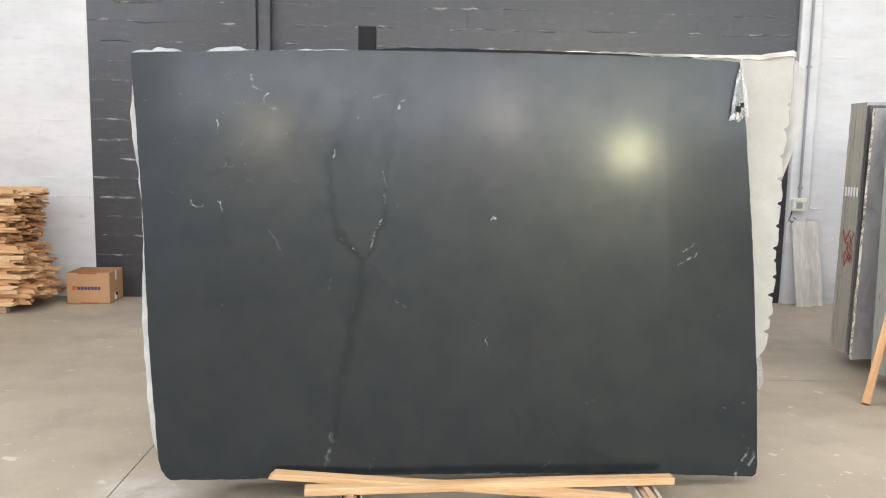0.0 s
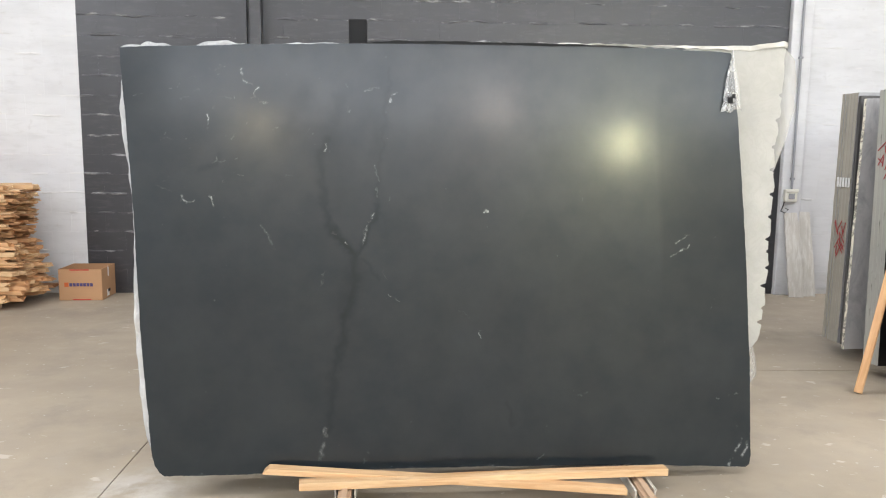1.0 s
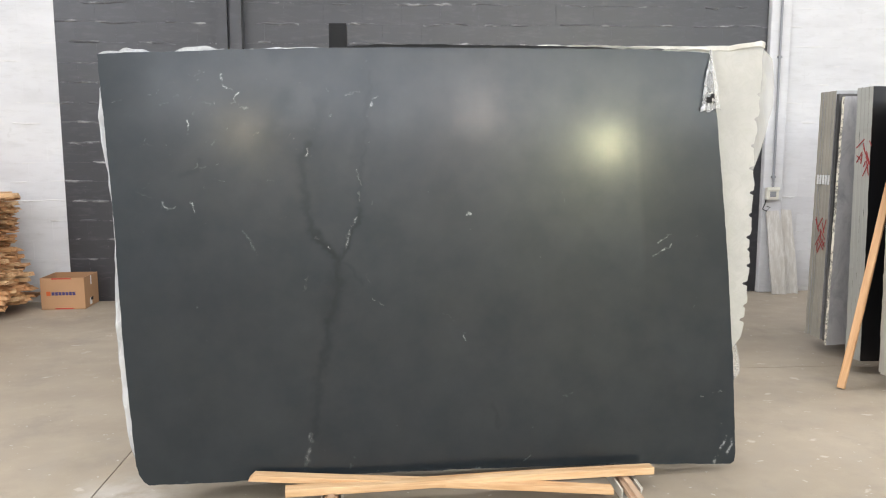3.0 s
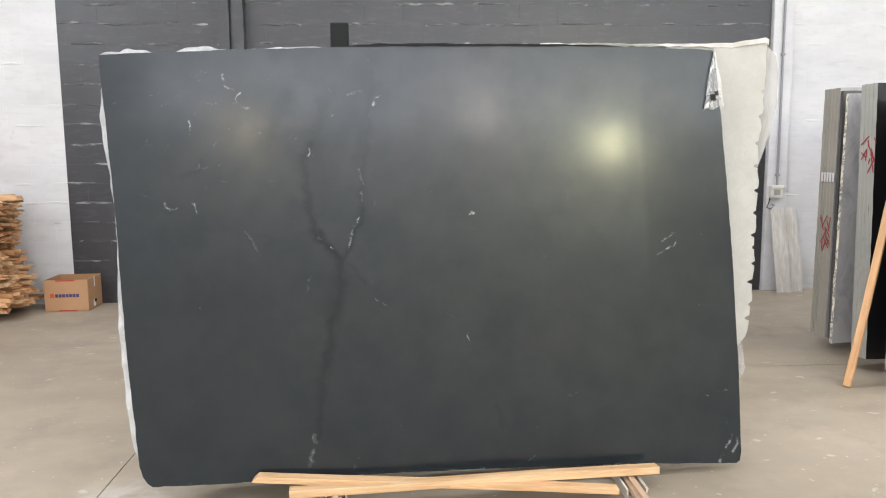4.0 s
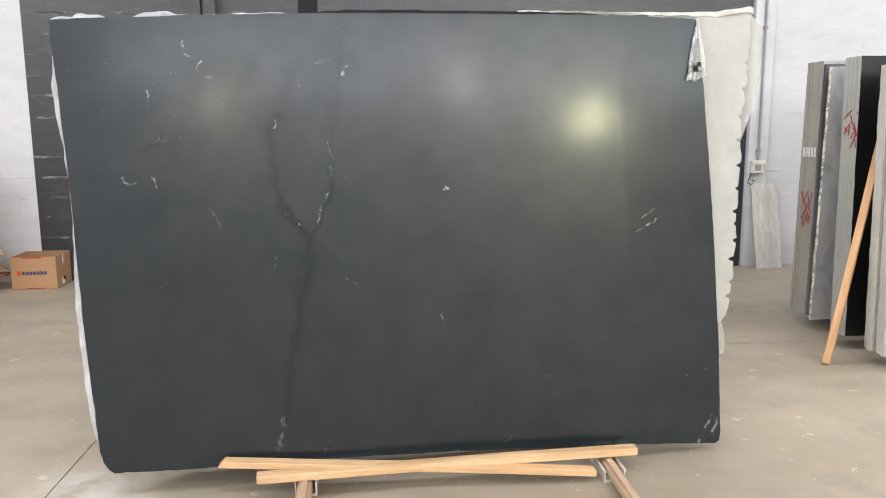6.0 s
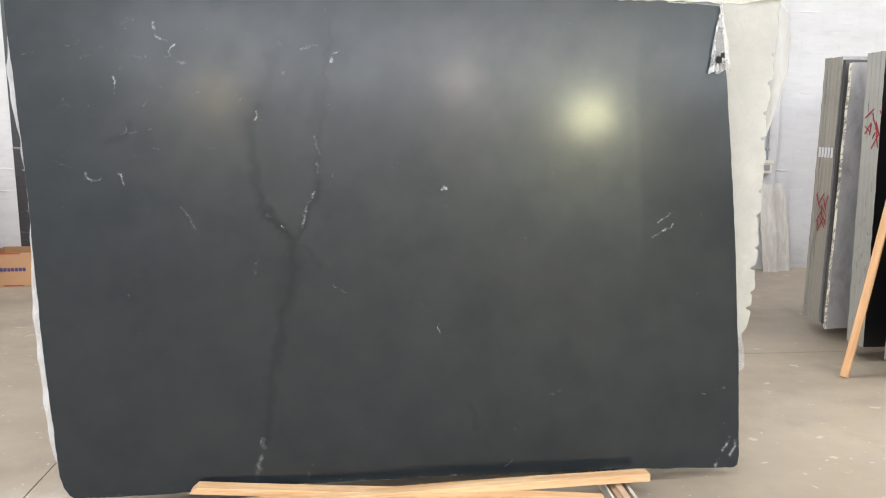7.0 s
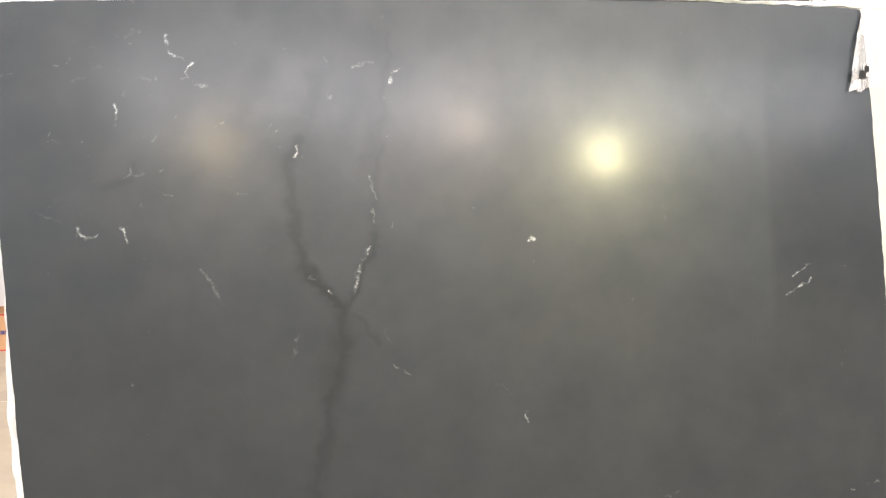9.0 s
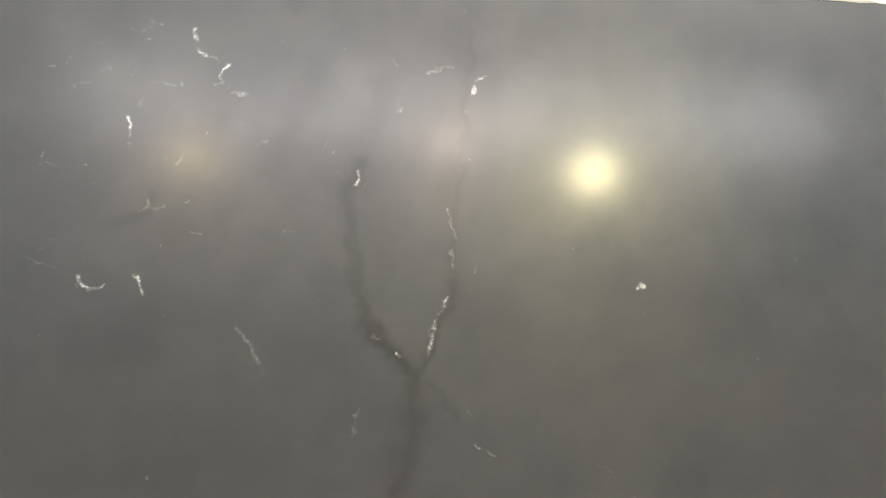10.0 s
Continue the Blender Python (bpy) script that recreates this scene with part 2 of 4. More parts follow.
M_ORANGE = plain("orange_print", (0.5, 0.10, 0.02), 0.7)
M_CHALK = plain("red_wax_mark", (0.33, 0.035, 0.035), 0.7)
M_LABEL = plain("white_label", (0.8, 0.8, 0.78), 0.6, vary=0.03)
M_CREAM = marble("cream_stone_back", (0.445, 0.438, 0.405), (0.36, 0.35, 0.315), 11.0, 0.3, 0.6)
M_GREY = marble("grey_marble", (0.40, 0.40, 0.41), (0.26, 0.26, 0.265), 2.2, 0.4, 0.35)
M_EDGE = streaked("sawn_stone_edge", (0.38, 0.355, 0.30), (0.25, 0.235, 0.20), (2, 0.8, 55), 0.7, 0.7)
M_EDGE_GREY = streaked("pale_sawn_edge", (0.42, 0.42, 0.38), (0.30, 0.30, 0.275), (2, 0.8, 55), 0.7, 0.7)
M_EDGE_WHITE = streaked("white_sawn_edge", (0.60, 0.58, 0.52), (0.42, 0.40, 0.36), (2, 1.5, 50), 0.6, 0.7)
M_BLACK_STONE = marble("polished_black_stone", (0.006, 0.006, 0.007), (0.010, 0.010, 0.011), 3, 0.2, 0.32)
M_RESIN = marble("chipped_resin_edge", (0.78, 0.75, 0.62), (0.10, 0.10, 0.10), 7, 0.95, 0.6)
M_WHITE_STONE = streaked("white_veined_marble", (0.56, 0.53, 0.48), (0.76, 0.75, 0.72), (26, 5, 3), 0.8, 0.55)
M_SLATE = marble("polished_slate_grey_stone", (0.088, 0.085, 0.083), (0.12, 0.115, 0.11), 3, 0.3, 0.4)
M_STREAKED = streaked("streaked_grey_marble", (0.49, 0.48, 0.475), (0.20, 0.20, 0.21), (5, 2.4, 3), 0.8, 0.35)
M_FILM = plastic_film("polythene_film", 0.50, (0.52, 0.51, 0.485), 12, 0.12, 0.3, 0.05)
M_FLAP = plastic_film("creased_polythene", 0.24, (0.74, 0.74, 0.73), 22, 0.7, 0.16, 0.35)
M_FOLD = plastic_film("folded_polythene", 0.78, (0.66, 0.64, 0.59), 14, 0.3, 0.3, 0.08)
M_TAIL = plastic_film("clear_polythene_tail", 0.24, (0.66, 0.655, 0.63), 14, 0.3, 0.25, 0.12)
M_FILM_MILKY = plastic_film("milky_polythene", 0.45, (0.66, 0.67, 0.68), 26, 0.8, 0.14, 0.1)
M_PVC = plain("grey_conduit", (0.27, 0.275, 0.29), 0.5, vary=0.08)
M_SOCKET = plain("ivory_plastic", (0.72, 0.70, 0.62), 0.4, vary=0.05)
M_TAPE = plain("white_tape", (0.8, 0.8, 0.8), 0.4, vary=0.05)

# ---- mesh helpers ----


def mesh_object(name, bm, material, parent=None, m=None):
    me = bpy.data.meshes.new(name)
    bm.normal_update()
    bm.to_mesh(me)
    bm.free()
    me.materials.append(material)
    ob = new(name, me)
    if parent is not None:
        ob.parent = parent
    if m is not None:
        ob.matrix_basis = m
    return ob


def part(name, bm, material, parent, label="", m=None):
    ob = mesh_object(name, bm, material, parent, m)
    return tagged(ob, label) if label else ob


def empty(name, m):
    ob = new(name)
    ob.matrix_basis = m
    return ob


def box(x0, x1, y0, y1, z0, z1, bevel=0.0, segs=1):
    bm = bmesh.new()
    bmesh.ops.create_cube(bm, size=1)
    for v in bm.verts:
        v.co = Vector((x0 + (v.co.x + 0.5) * (x1 - x0), y0 + (v.co.y + 0.5) * (y1 - y0), z0 + (v.co.z + 0.5) * (z1 - z0)))
    if bevel:
        bmesh.ops.bevel(bm, geom=bm.edges[:], offset=bevel, segments=segs, affect="EDGES")
    return bm


def tube(pts, r, sides=10):
    bm = bmesh.new()
    rings = []
    for i, q in enumerate(pts):
        a, b = Vector(pts[max(i - 1, 0)]), Vector(pts[min(i + 1, len(pts) - 1)])
        way = (b - a).normalized()
        up = Vector((0, 0, 1)) if abs(way.z) < 0.9 else Vector((1, 0, 0))
        s = way.cross(up).normalized()
        u = s.cross(way)
        rings.append([bm.verts.new(Vector(q) + r * (math.cos(k * math.tau / sides) * s + math.sin(k * math.tau / sides) * u)) for k in range(sides)])
    for a, b in zip(rings, rings[1:]):
        for k in range(sides):
            bm.faces.new((a[k], a[(k + 1) % sides], b[(k + 1) % sides], b[k]))
    bm.faces.new(rings[0])
    bm.faces.new(rings[-1][::-1])
    bmesh.ops.recalc_face_normals(bm, faces=bm.faces)
    return bm


def cloud_noise(x, y, cell, seed):
    """Smooth value noise in -1..1 on arrays."""
    rng = np.random.default_rng(seed)
    g = rng.uniform(-1, 1, (256, 256))
    xs, ys = np.asarray(x) / cell + 64, np.asarray(y) / cell + 64
    i, j = np.floor(xs).astype(int), np.floor(ys).astype(int)
    fx, fy = xs - i, ys - j
    fx, fy = fx * fx * (3 - 2 * fx), fy * fy * (3 - 2 * fy)
    i, j, k, n = i % 256, j % 256, (i + 1) % 256, (j + 1) % 256
    return (g[i, j] * (1 - fx) + g[k, j] * fx) * (1 - fy) + (g[i, n] * (1 - fx) + g[k, n] * fx) * fy


def plate(left, right, low, high, nu, nv, depth, ragged=0.0, seed=1):
    """An upright plate in its own plane (x along, y up, face towards +z). left and right give x at a height 0..1, low and high give y at a
    share 0..1 of the length. Returns the vertices, the faces and the number of face columns."""
    s, t = np.meshgrid(np.linspace(0, 1, nu + 1), np.linspace(0, 1, nv + 1))
    lo, hi = low(s), high(s)
    v = lo + (hi - lo) * t
    if ragged:
        jag = lambda q, k: ragged * (cloud_noise(q, 0 * q + k, 0.05, seed + k) * 0.6 + cloud_noise(q, 0 * q + k, 0.012, seed + 9 + k) * 0.4)
        a, b = left(t) + jag(v, 1), right(t) + jag(v, 2)
        u = a + (b - a) * s
        v = v + jag(u, 3) * (1 - t) ** 8 + jag(u, 4) * t ** 8
    else:
        u = left(t) + (right(t) - left(t)) * s
    n = (nu + 1) * (nv + 1)
    front = np.stack([u.ravel(), v.ravel(), np.zeros(n)], 1)
    idx = np.arange(n).reshape(nv + 1, nu + 1)
    faces = np.stack([idx[:-1, :-1], idx[:-1, 1:], idx[1:, 1:], idx[1:, :-1]], -1).reshape(-1, 4).tolist()
    rim = np.concatenate([idx[0, :-1], idx[:-1, -1], idx[-1, :0:-1], idx[:0:-1, 0]])
    back = front[rim] + np.array([0, 0, -depth])
    verts = np.concatenate([front, back])
    m = len(rim)
    for k in range(m):
        j = (k + 1) % m
        faces.append([int(rim[j]), int(rim[k]), n + k, n + j])
    faces.append([n + k for k in range(m - 1, -1, -1)])
    return verts, faces, m


def plate_object(name, data, material, parent=None, m=None, edge_material=None):
    verts, faces, rim = data
    me = bpy.data.meshes.new(name)
    me.from_pydata(verts.tolist(), [], faces)
    me.materials.append(material)
    if edge_material is not None:
        me.materials.append(edge_material)
        kinds = np.zeros(len(faces), dtype=np.int32)
        kinds[-rim - 1:-1] = 1
        me.polygons.foreach_set("material_index", kinds)
    me.update()
    ob = new(name, me)
    if parent is not None:
        ob.parent = parent
    if m is not None:
        ob.matrix_basis = m
    return ob


def curve_of(*pairs):
    xs, ys = [q[0] for q in pairs], [q[1] for q in pairs]
    return lambda q: np.interp(q, xs, ys)


def const(value):
    return lambda q: np.full_like(np.asarray(q, dtype=float), value)


# ---- floor, ceiling and outer walls ----
JOINT_X, JOINT_Y, GAP = -1.37, 4.88, 0.003
floor_bm = bmesh.new()


def floor_piece(x0, x1, y0, y1):
    piece = box(x0, x1, y0, y1, -0.15, 0.0)
    me = bpy.data.meshes.new("piece")
    piece.to_mesh(me)
    piece.free()
    floor_bm.from_mesh(me)
    bpy.data.meshes.remove(me)


floor_piece(ROOM_W - 0.3, JOINT_X - GAP, ROOM_S - 0.3, ROOM_N + 0.3)
for fy0, fy1 in ((ROOM_S - 0.3, JOINT_Y - GAP), (JOINT_Y + GAP, ROOM_N + 0.3)):
    floor_piece(JOINT_X + GAP, ROOM_E + 0.3, fy0, fy1)
tagged(mesh_object("floor", floor_bm, M_FLOOR), "worn warm-grey concrete floor with pale spatters and saw joints", "floor", kind="structure")
tagged(mesh_object("ground", box(-60, 60, -60, 60, -0.5, -0.16), M_FLOOR), "concrete ground under and round the hall", "ground", kind="structure")


def joined(boxes):
    bm = bmesh.new()
    for b in boxes:
        piece = box(*b)
        me = bpy.data.meshes.new("piece")
        piece.to_mesh(me)
        piece.free()
        bm.from_mesh(me)
        bpy.data.meshes.remove(me)
    return bm


# roof with slots for the translucent sheets
roof = [(ROOM_W - 0.2, SKY_X - SKY_L / 2, ROOM_S - 0.2, ROOM_N + 0.2, ROOM_H, ROOM_H + 0.08), (SKY_X + SKY_L / 2, ROOM_E + 0.2, ROOM_S - 0.2, ROOM_N + 0.2, ROOM_H, ROOM_H + 0.08)]
ys = [ROOM_S - 0.2, *[q for sy in sorted(SKYLIGHTS) for q in (sy - SKY_W / 2, sy + SKY_W / 2)], ROOM_N + 0.2]
for j in range(0, len(ys), 2):
    roof.append((SKY_X - SKY_L / 2, SKY_X + SKY_L / 2, ys[j], ys[j + 1], ROOM_H, ROOM_H + 0.08))
tagged(mesh_object("ceiling", joined(roof), M_ROOF), "grey sheet-metal roof with long skylight slots", "ceiling", kind="structure")
for sy in SKYLIGHTS:
    tagged(mesh_object("roof_skylight", box(-SKY_L / 2, SKY_L / 2, -SKY_W / 2, SKY_W / 2, 0, 0.02), M_PANEL, m=pose(SKY_X, sy, ROOM_H + 0.16)),
           "long translucent roof sheet letting daylight in", "skylight", "roof skylights", "structure")
w0, w1, w2, w3 = STRIP
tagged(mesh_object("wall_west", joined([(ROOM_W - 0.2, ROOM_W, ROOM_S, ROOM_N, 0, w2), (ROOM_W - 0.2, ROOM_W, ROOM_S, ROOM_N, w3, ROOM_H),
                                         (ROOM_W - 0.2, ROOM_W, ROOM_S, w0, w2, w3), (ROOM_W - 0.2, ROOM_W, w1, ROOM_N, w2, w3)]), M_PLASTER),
       "white side wall with an added high glazed strip", "wall", kind="structure")
tagged(mesh_object("added_strip_window", box(ROOM_W - 0.2, ROOM_W - 0.17, w0, w1, w2, w3), M_PANEL), "unseen translucent strip window added high in the side wall for its light", "window", kind="structure")
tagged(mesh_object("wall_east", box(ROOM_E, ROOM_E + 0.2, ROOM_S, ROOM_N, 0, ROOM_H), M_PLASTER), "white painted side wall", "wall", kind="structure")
g0, g1, g2, g3 = GLAZE
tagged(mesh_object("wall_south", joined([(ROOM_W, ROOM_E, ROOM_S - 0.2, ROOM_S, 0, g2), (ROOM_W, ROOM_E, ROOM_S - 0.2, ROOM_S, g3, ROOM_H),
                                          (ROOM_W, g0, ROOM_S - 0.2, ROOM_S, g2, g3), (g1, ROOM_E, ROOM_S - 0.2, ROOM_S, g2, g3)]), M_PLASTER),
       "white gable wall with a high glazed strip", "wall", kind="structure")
tagged(mesh_object("gable_window", box(g0, g1, ROOM_S - 0.2, ROOM_S - 0.17, g2, g3), M_PANEL), "translucent strip window high in the gable", "window", kind="structure")

# ---- north wall of concrete blocks ----
EDGE_W, EDGE_E = -3.40, 4.15
COURSE, BLOCK, BASE_Z = 0.205, 0.41, 0.053
wall_l = tagged(mesh_object("wall_north_1", box(ROOM_W, EDGE_W, ROOM_N + 0.006, ROOM_N + 0.2, 0, ROOM_H), M_WHITE_MORTAR), "white painted concrete block wall", "wall", kind="structure")
wall_c = tagged(mesh_object("wall_north_2", box(EDGE_W, EDGE_E, ROOM_N + 0.006, ROOM_N + 0.2, 0, ROOM_H), M_DARK), "charcoal painted concrete block wall with dusty joints", "wall", kind="structure")
wall_r = tagged(mesh_object("wall_north_3", box(EDGE_E, ROOM_E, ROOM_N + 0.006, ROOM_N + 0.2, 0, ROOM_H), M_WHITE_MORTAR), "white painted concrete block wall", "wall", kind="structure")


def block_mesh(length, seed, gap, bev):
    """One block face: bevelled, slightly uneven."""
    rng = random.Random(seed)
    bm = box(gap, length - gap, 0, 0.03, gap * 1.4, COURSE - gap * 1.4, bev)
    for v in bm.verts:
        v.co += Vector((0.0, rng.uniform(-0.0012, 0.0006), 0.0))
    me = bpy.data.meshes.new("block")
    bm.to_mesh(me)
    bm.free()
    return me


BLOCK_MESHES = {}


def blocks(parent, x0, x1, z0, z1, material, tag):
    rng = random.Random(x0 * 7 + z0)
    rows = int(round((z1 - z0) / COURSE))
    for r in range(rows):
        x = x0
        first = True
        while x < x1 - 0.01:
            length = BLOCK / 2 if first and r % 2 else BLOCK
            first = False
            length = round(min(length, x1 - x), 3)
            if length < 0.03:
                break
            key = (tag, length, rng.randrange(4))
            if key not in BLOCK_MESHES:
                BLOCK_MESHES[key] = block_mesh(length, int(length * 1000) + key[2], *((0.0, 0.0006) if tag == "w" else (0.0, 0.0005)))
                BLOCK_MESHES[key].materials.append(material)
            ob = new("block", BLOCK_MESHES[key])
            ob.parent = parent
            ob.location = (x, ROOM_N - 0.001 - rng.uniform(0, 0.0006), z0 + r * COURSE)
            x += length


def mortar_beads(parent, x0, x1, z0, z1, material, seed, proud=1.0):
    """Squeezed-out mortar along the bed joints, catching the light from above."""
    for r in range(int(round((z1 - z0) / COURSE)) + 1):
        z = z0 + r * COURSE
        n = max(8, int((x1 - x0) / 0.03))
        x = np.linspace(x0, x1, n)
        out = np.clip(0.001 + 0.014 * cloud_noise(x, 0 * x + r * 3, 0.16, seed) + 0.004 * cloud_noise(x, 0 * x + r * 5, 0.05, seed + 1), -0.004, 0.014) * proud - 0.003 * (1 - proud)
        dz = 0.012 * cloud_noise(x, 0 * x + r * 7, 0.35, seed + 2) + 0.007 * cloud_noise(x, 0 * x + r * 11, 0.07, seed + 3)
        bm = bmesh.new()
        prev = None
        for k in range(n):
            y = ROOM_N + 0.004
            ring = [bm.verts.new((x[k], y, z + 0.017 + dz[k])), bm.verts.new((x[k], y - 0.004 - out[k], z + 0.006 + dz[k])),
                    bm.verts.new((x[k], y - 0.003 - out[k], z - 0.006 + dz[k])), bm.verts.new((x[k], y, z - 0.015 + dz[k]))]
            if prev:
                for a in range(3):
                    bm.faces.new((prev[a], prev[a + 1], ring[a + 1], ring[a]))
            prev = ring
        part("mortar_joint", bm, material, parent)


# ---- the main stone slab on its rack ----
PSI, LEAN = 4.448, 3.229
PLANE = pose(0, 2.951, 0, 0, 0, PSI) @ pose(0, 0, 0, 90 - LEAN, 0, 0)
NU, NV = 960, 680
slab_left = curve_of((0.0, -1.052), (0.010, -1.076), (0.026, -1.095), (0.05, -1.107), (0.33, -1.139), (0.65, -1.160), (0.85, -1.180), (0.93, -1.190), (1.0, -1.197))
slab_right = curve_of((0.0, 1.712), (0.006, 1.730), (0.03, 1.735), (0.27, 1.713), (0.55, 1.672), (0.81, 1.621), (0.965, 1.582), (0.988, 1.576), (1.0, 1.566))
slab_low = curve_of((0.0, 0.122), (0.12, 0.115), (0.3, 0.118), (0.55, 0.104), (0.8, 0.082), (1.0, 0.05))
slab_high = curve_of((0.0, 2.012), (0.24, 2.044), (0.46, 2.059), (0.79, 2.068), (0.97, 2.062), (1.0, 2.056))
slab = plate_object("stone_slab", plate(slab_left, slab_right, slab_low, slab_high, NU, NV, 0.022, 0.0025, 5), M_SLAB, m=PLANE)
tagged(slab, "large honed charcoal stone slab with pale quartz flecks leaning on a rack", "stone slab")
co = np.empty(len(slab.data.vertices) * 3)
slab.data.vertices.foreach_get("co", co)
co = co.reshape(-1, 3)
WU = co[:, 0] + 0.007 * cloud_noise(co[:, 0], co[:, 1], 0.03, 11) + 0.005 * cloud_noise(co[:, 0], co[:, 1], 0.011, 12)
WV = co[:, 1] + 0.007 * cloud_noise(co[:, 0], co[:, 1], 0.03, 13) + 0.005 * cloud_noise(co[:, 0], co[:, 1], 0.011, 14)
SOFT_U = co[:, 0] + 0.018 * cloud_noise(co[:, 0], co[:, 1], 0.12, 15) + 0.012 * cloud_noise(co[:, 0], co[:, 1], 0.04, 17) + 0.006 * cloud_noise(co[:, 0], co[:, 1], 0.014, 18)
SOFT_V = co[:, 1] + 0.02 * cloud_noise(co[:, 0], co[:, 1], 0.12, 16)
quartz, drift_and_reflection = np.zeros(len(co)), np.zeros(len(co))


def thread(field, xs_, ys_, width, strength, pts):
    w = width / 1000
    for (ax, ay), (bx, by) in zip(pts, pts[1:]):
        pad = 0.04 + 3 * w
        near = np.nonzero((co[:, 0] > min(ax, bx) - pad) & (co[:, 0] < max(ax, bx) + pad) & (co[:, 1] > min(ay, by) - pad) & (co[:, 1] < max(ay, by) + pad))[0]
        px, py = xs_[near] - ax, ys_[near] - ay
        dx, dy = bx - ax, by - ay
        q = np.clip((px * dx + py * dy) / (dx * dx + dy * dy + 1e-9), 0, 1)
        d = np.hypot(px - q * dx, py - q * dy)
        field[near] = np.maximum(field[near], strength * (np.exp(-(d / w) ** 2) if w < 0.009 else np.exp(-(d / w) ** 2) * (0.85 + 0.3 * cloud_noise(co[near, 0], co[near, 1], 0.13, 19))))


def vein(width, strength, *pts):
    """A pale quartz thread: width in mm, strength 0 to 1."""
    thread(quartz, WU, WV, max(2.6, width * 0.74), strength * 0.9, pts)


def shade_vein(width, strength, *pts):
    """A broad dark drift in the stone."""
    thread(drift_and_reflection, SOFT_U, SOFT_V, width * 1.3, strength * 0.82, pts)


vein(5, 0.7, (-0.692, 1.936), (-0.691, 1.898), (-0.678, 1.883), (-0.663, 1.869), (-0.645, 1.865))
vein(6, 0.9, (-0.688, 1.890), (-0.666, 1.878))
vein(5, 0.8, (-0.614, 1.858), (-0.627, 1.837), (-0.634, 1.815))
vein(4, 0.4, (-0.624, 1.809), (-0.615, 1.790), (-0.574, 1.784))
vein(5, 0.8, (-0.833, 1.735), (-0.838, 1.710), (-0.838, 1.678))
vein(4, 0.45, (-1.037, 1.622), (-1.022, 1.647))
vein(4, 0.6, (-1.038, 1.620), (-1.011, 1.626), (-0.994, 1.624), (-0.965, 1.619), (-0.930, 1.624))
vein(5, 0.7, (-0.891, 1.637), (-0.889, 1.619))
vein(6, 0.3, (-0.832, 1.929), (-0.808, 1.926), (-0.760, 1.940))
vein(6, 0.35, (-0.785, 1.905), (-0.767, 1.911))
vein(4, 0.3, (-0.910, 1.889), (-0.881, 1.895))
vein(5, 0.4, (-0.954, 1.797), (-0.933, 1.803), (-0.915, 1.809))
vein(4, 0.3, (-0.964, 1.843), (-0.949, 1.859))
vein(4, 0.3, (-0.888, 1.833), (-0.846, 1.864))
vein(4, 0.6, (-0.721, 1.810), (-0.725, 1.797))
vein(5, 0.25, (-0.788, 1.803), (-0.763, 1.809), (-0.739, 1.794))
vein(4, 0.45, (-0.814, 1.519), (-0.801, 1.532), (-0.807, 1.551))
vein(4, 0.4, (-0.801, 1.532), (-0.765, 1.535))
vein(4, 0.35, (-0.792, 1.423), (-0.780, 1.446))
vein(4, 0.3, (-1.069, 1.424), (-1.023, 1.414), (-0.989, 1.393))
vein(4, 0.7, (-0.949, 1.377), (-0.951, 1.364), (-0.926, 1.344), (-0.902, 1.360))
vein(4, 0.4, (-0.967, 1.355), (-0.949, 1.360))
vein(5, 0.75, (-0.827, 1.382), (-0.825, 1.353), (-0.816, 1.327))
vein(4, 0.45, (-0.772, 1.287), (-0.756, 1.272))
vein(9, 0.5, (-0.617, 1.248), (-0.599, 1.227), (-0.580, 1.193), (-0.562, 1.146), (-0.544, 1.118))
vein(5, 0.45, (-0.338, 1.047), (-0.345, 1.011), (-0.356, 0.977))
vein(8, 0.6, (-0.827, 0.912), (-0.813, 0.904))
vein(6, 0.9, (-0.378, 1.659), (-0.384, 1.648))
vein(5, 0.9, (-0.323, 1.613), (-0.329, 1.583))
vein(6, 0.7, (-0.016, 1.845), (-0.040, 1.826), (-0.050, 1.771), (-0.061, 1.750))
vein(4, 0.3, (-0.060, 1.998), (-0.092, 1.949))
vein(6, 0.35, (-0.157, 1.847), (-0.094, 1.867))
vein(6, 0.4, (-0.234, 1.870), (-0.230, 1.865))
vein(5, 0.5, (-0.108, 1.508), (-0.106, 1.481), (-0.092, 1.460), (-0.099, 1.418), (-0.100, 1.377))
vein(5, 0.3, (-0.043, 1.382), (-0.050, 1.361))
vein(8, 0.65, (-0.120, 1.294), (-0.142, 1.253), (-0.157, 1.212), (-0.169, 1.172), (-0.180, 1.124))
vein(5, 0.9, (-0.242, 1.166), (-0.236, 1.160))
vein(5, 0.25, (-0.302, 1.213), (-0.286, 1.209))
vein(4, 0.5, (-0.049, 0.931), (-0.028, 0.911), (0.001, 0.894))
vein(4, 0.25, (-0.079, 1.069), (-0.076, 1.027), (-0.051, 0.983))
vein(4, 0.22, (0.278, 0.857), (0.309, 0.832), (0.347, 0.785), (0.382, 0.757))
vein(7, 1, (0.394, 1.300), (0.415, 1.314))
vein(3, 0.7, (0.406, 1.236), (0.409, 1.232))
vein(3, 0.7, (0.736, 1.104), (0.739, 1.101))
vein(3, 0.5, (0.136, 1.078), (0.139, 1.075))
vein(3, 0.5, (0.493, 1.527), (0.497, 1.524))
vein(5, 0.35, (-0.291, 1.694), (-0.289, 1.678))
vein(5, 0.8, (0.374, 0.752), (0.376, 0.716))
vein(15, 0.62, (-0.331, 0.332), (-0.347, 0.298), (-0.339, 0.263), (-0.352, 0.216), (-0.369, 0.147))
vein(13, 0.5, (-0.145, 0.189), (-0.168, 0.143))
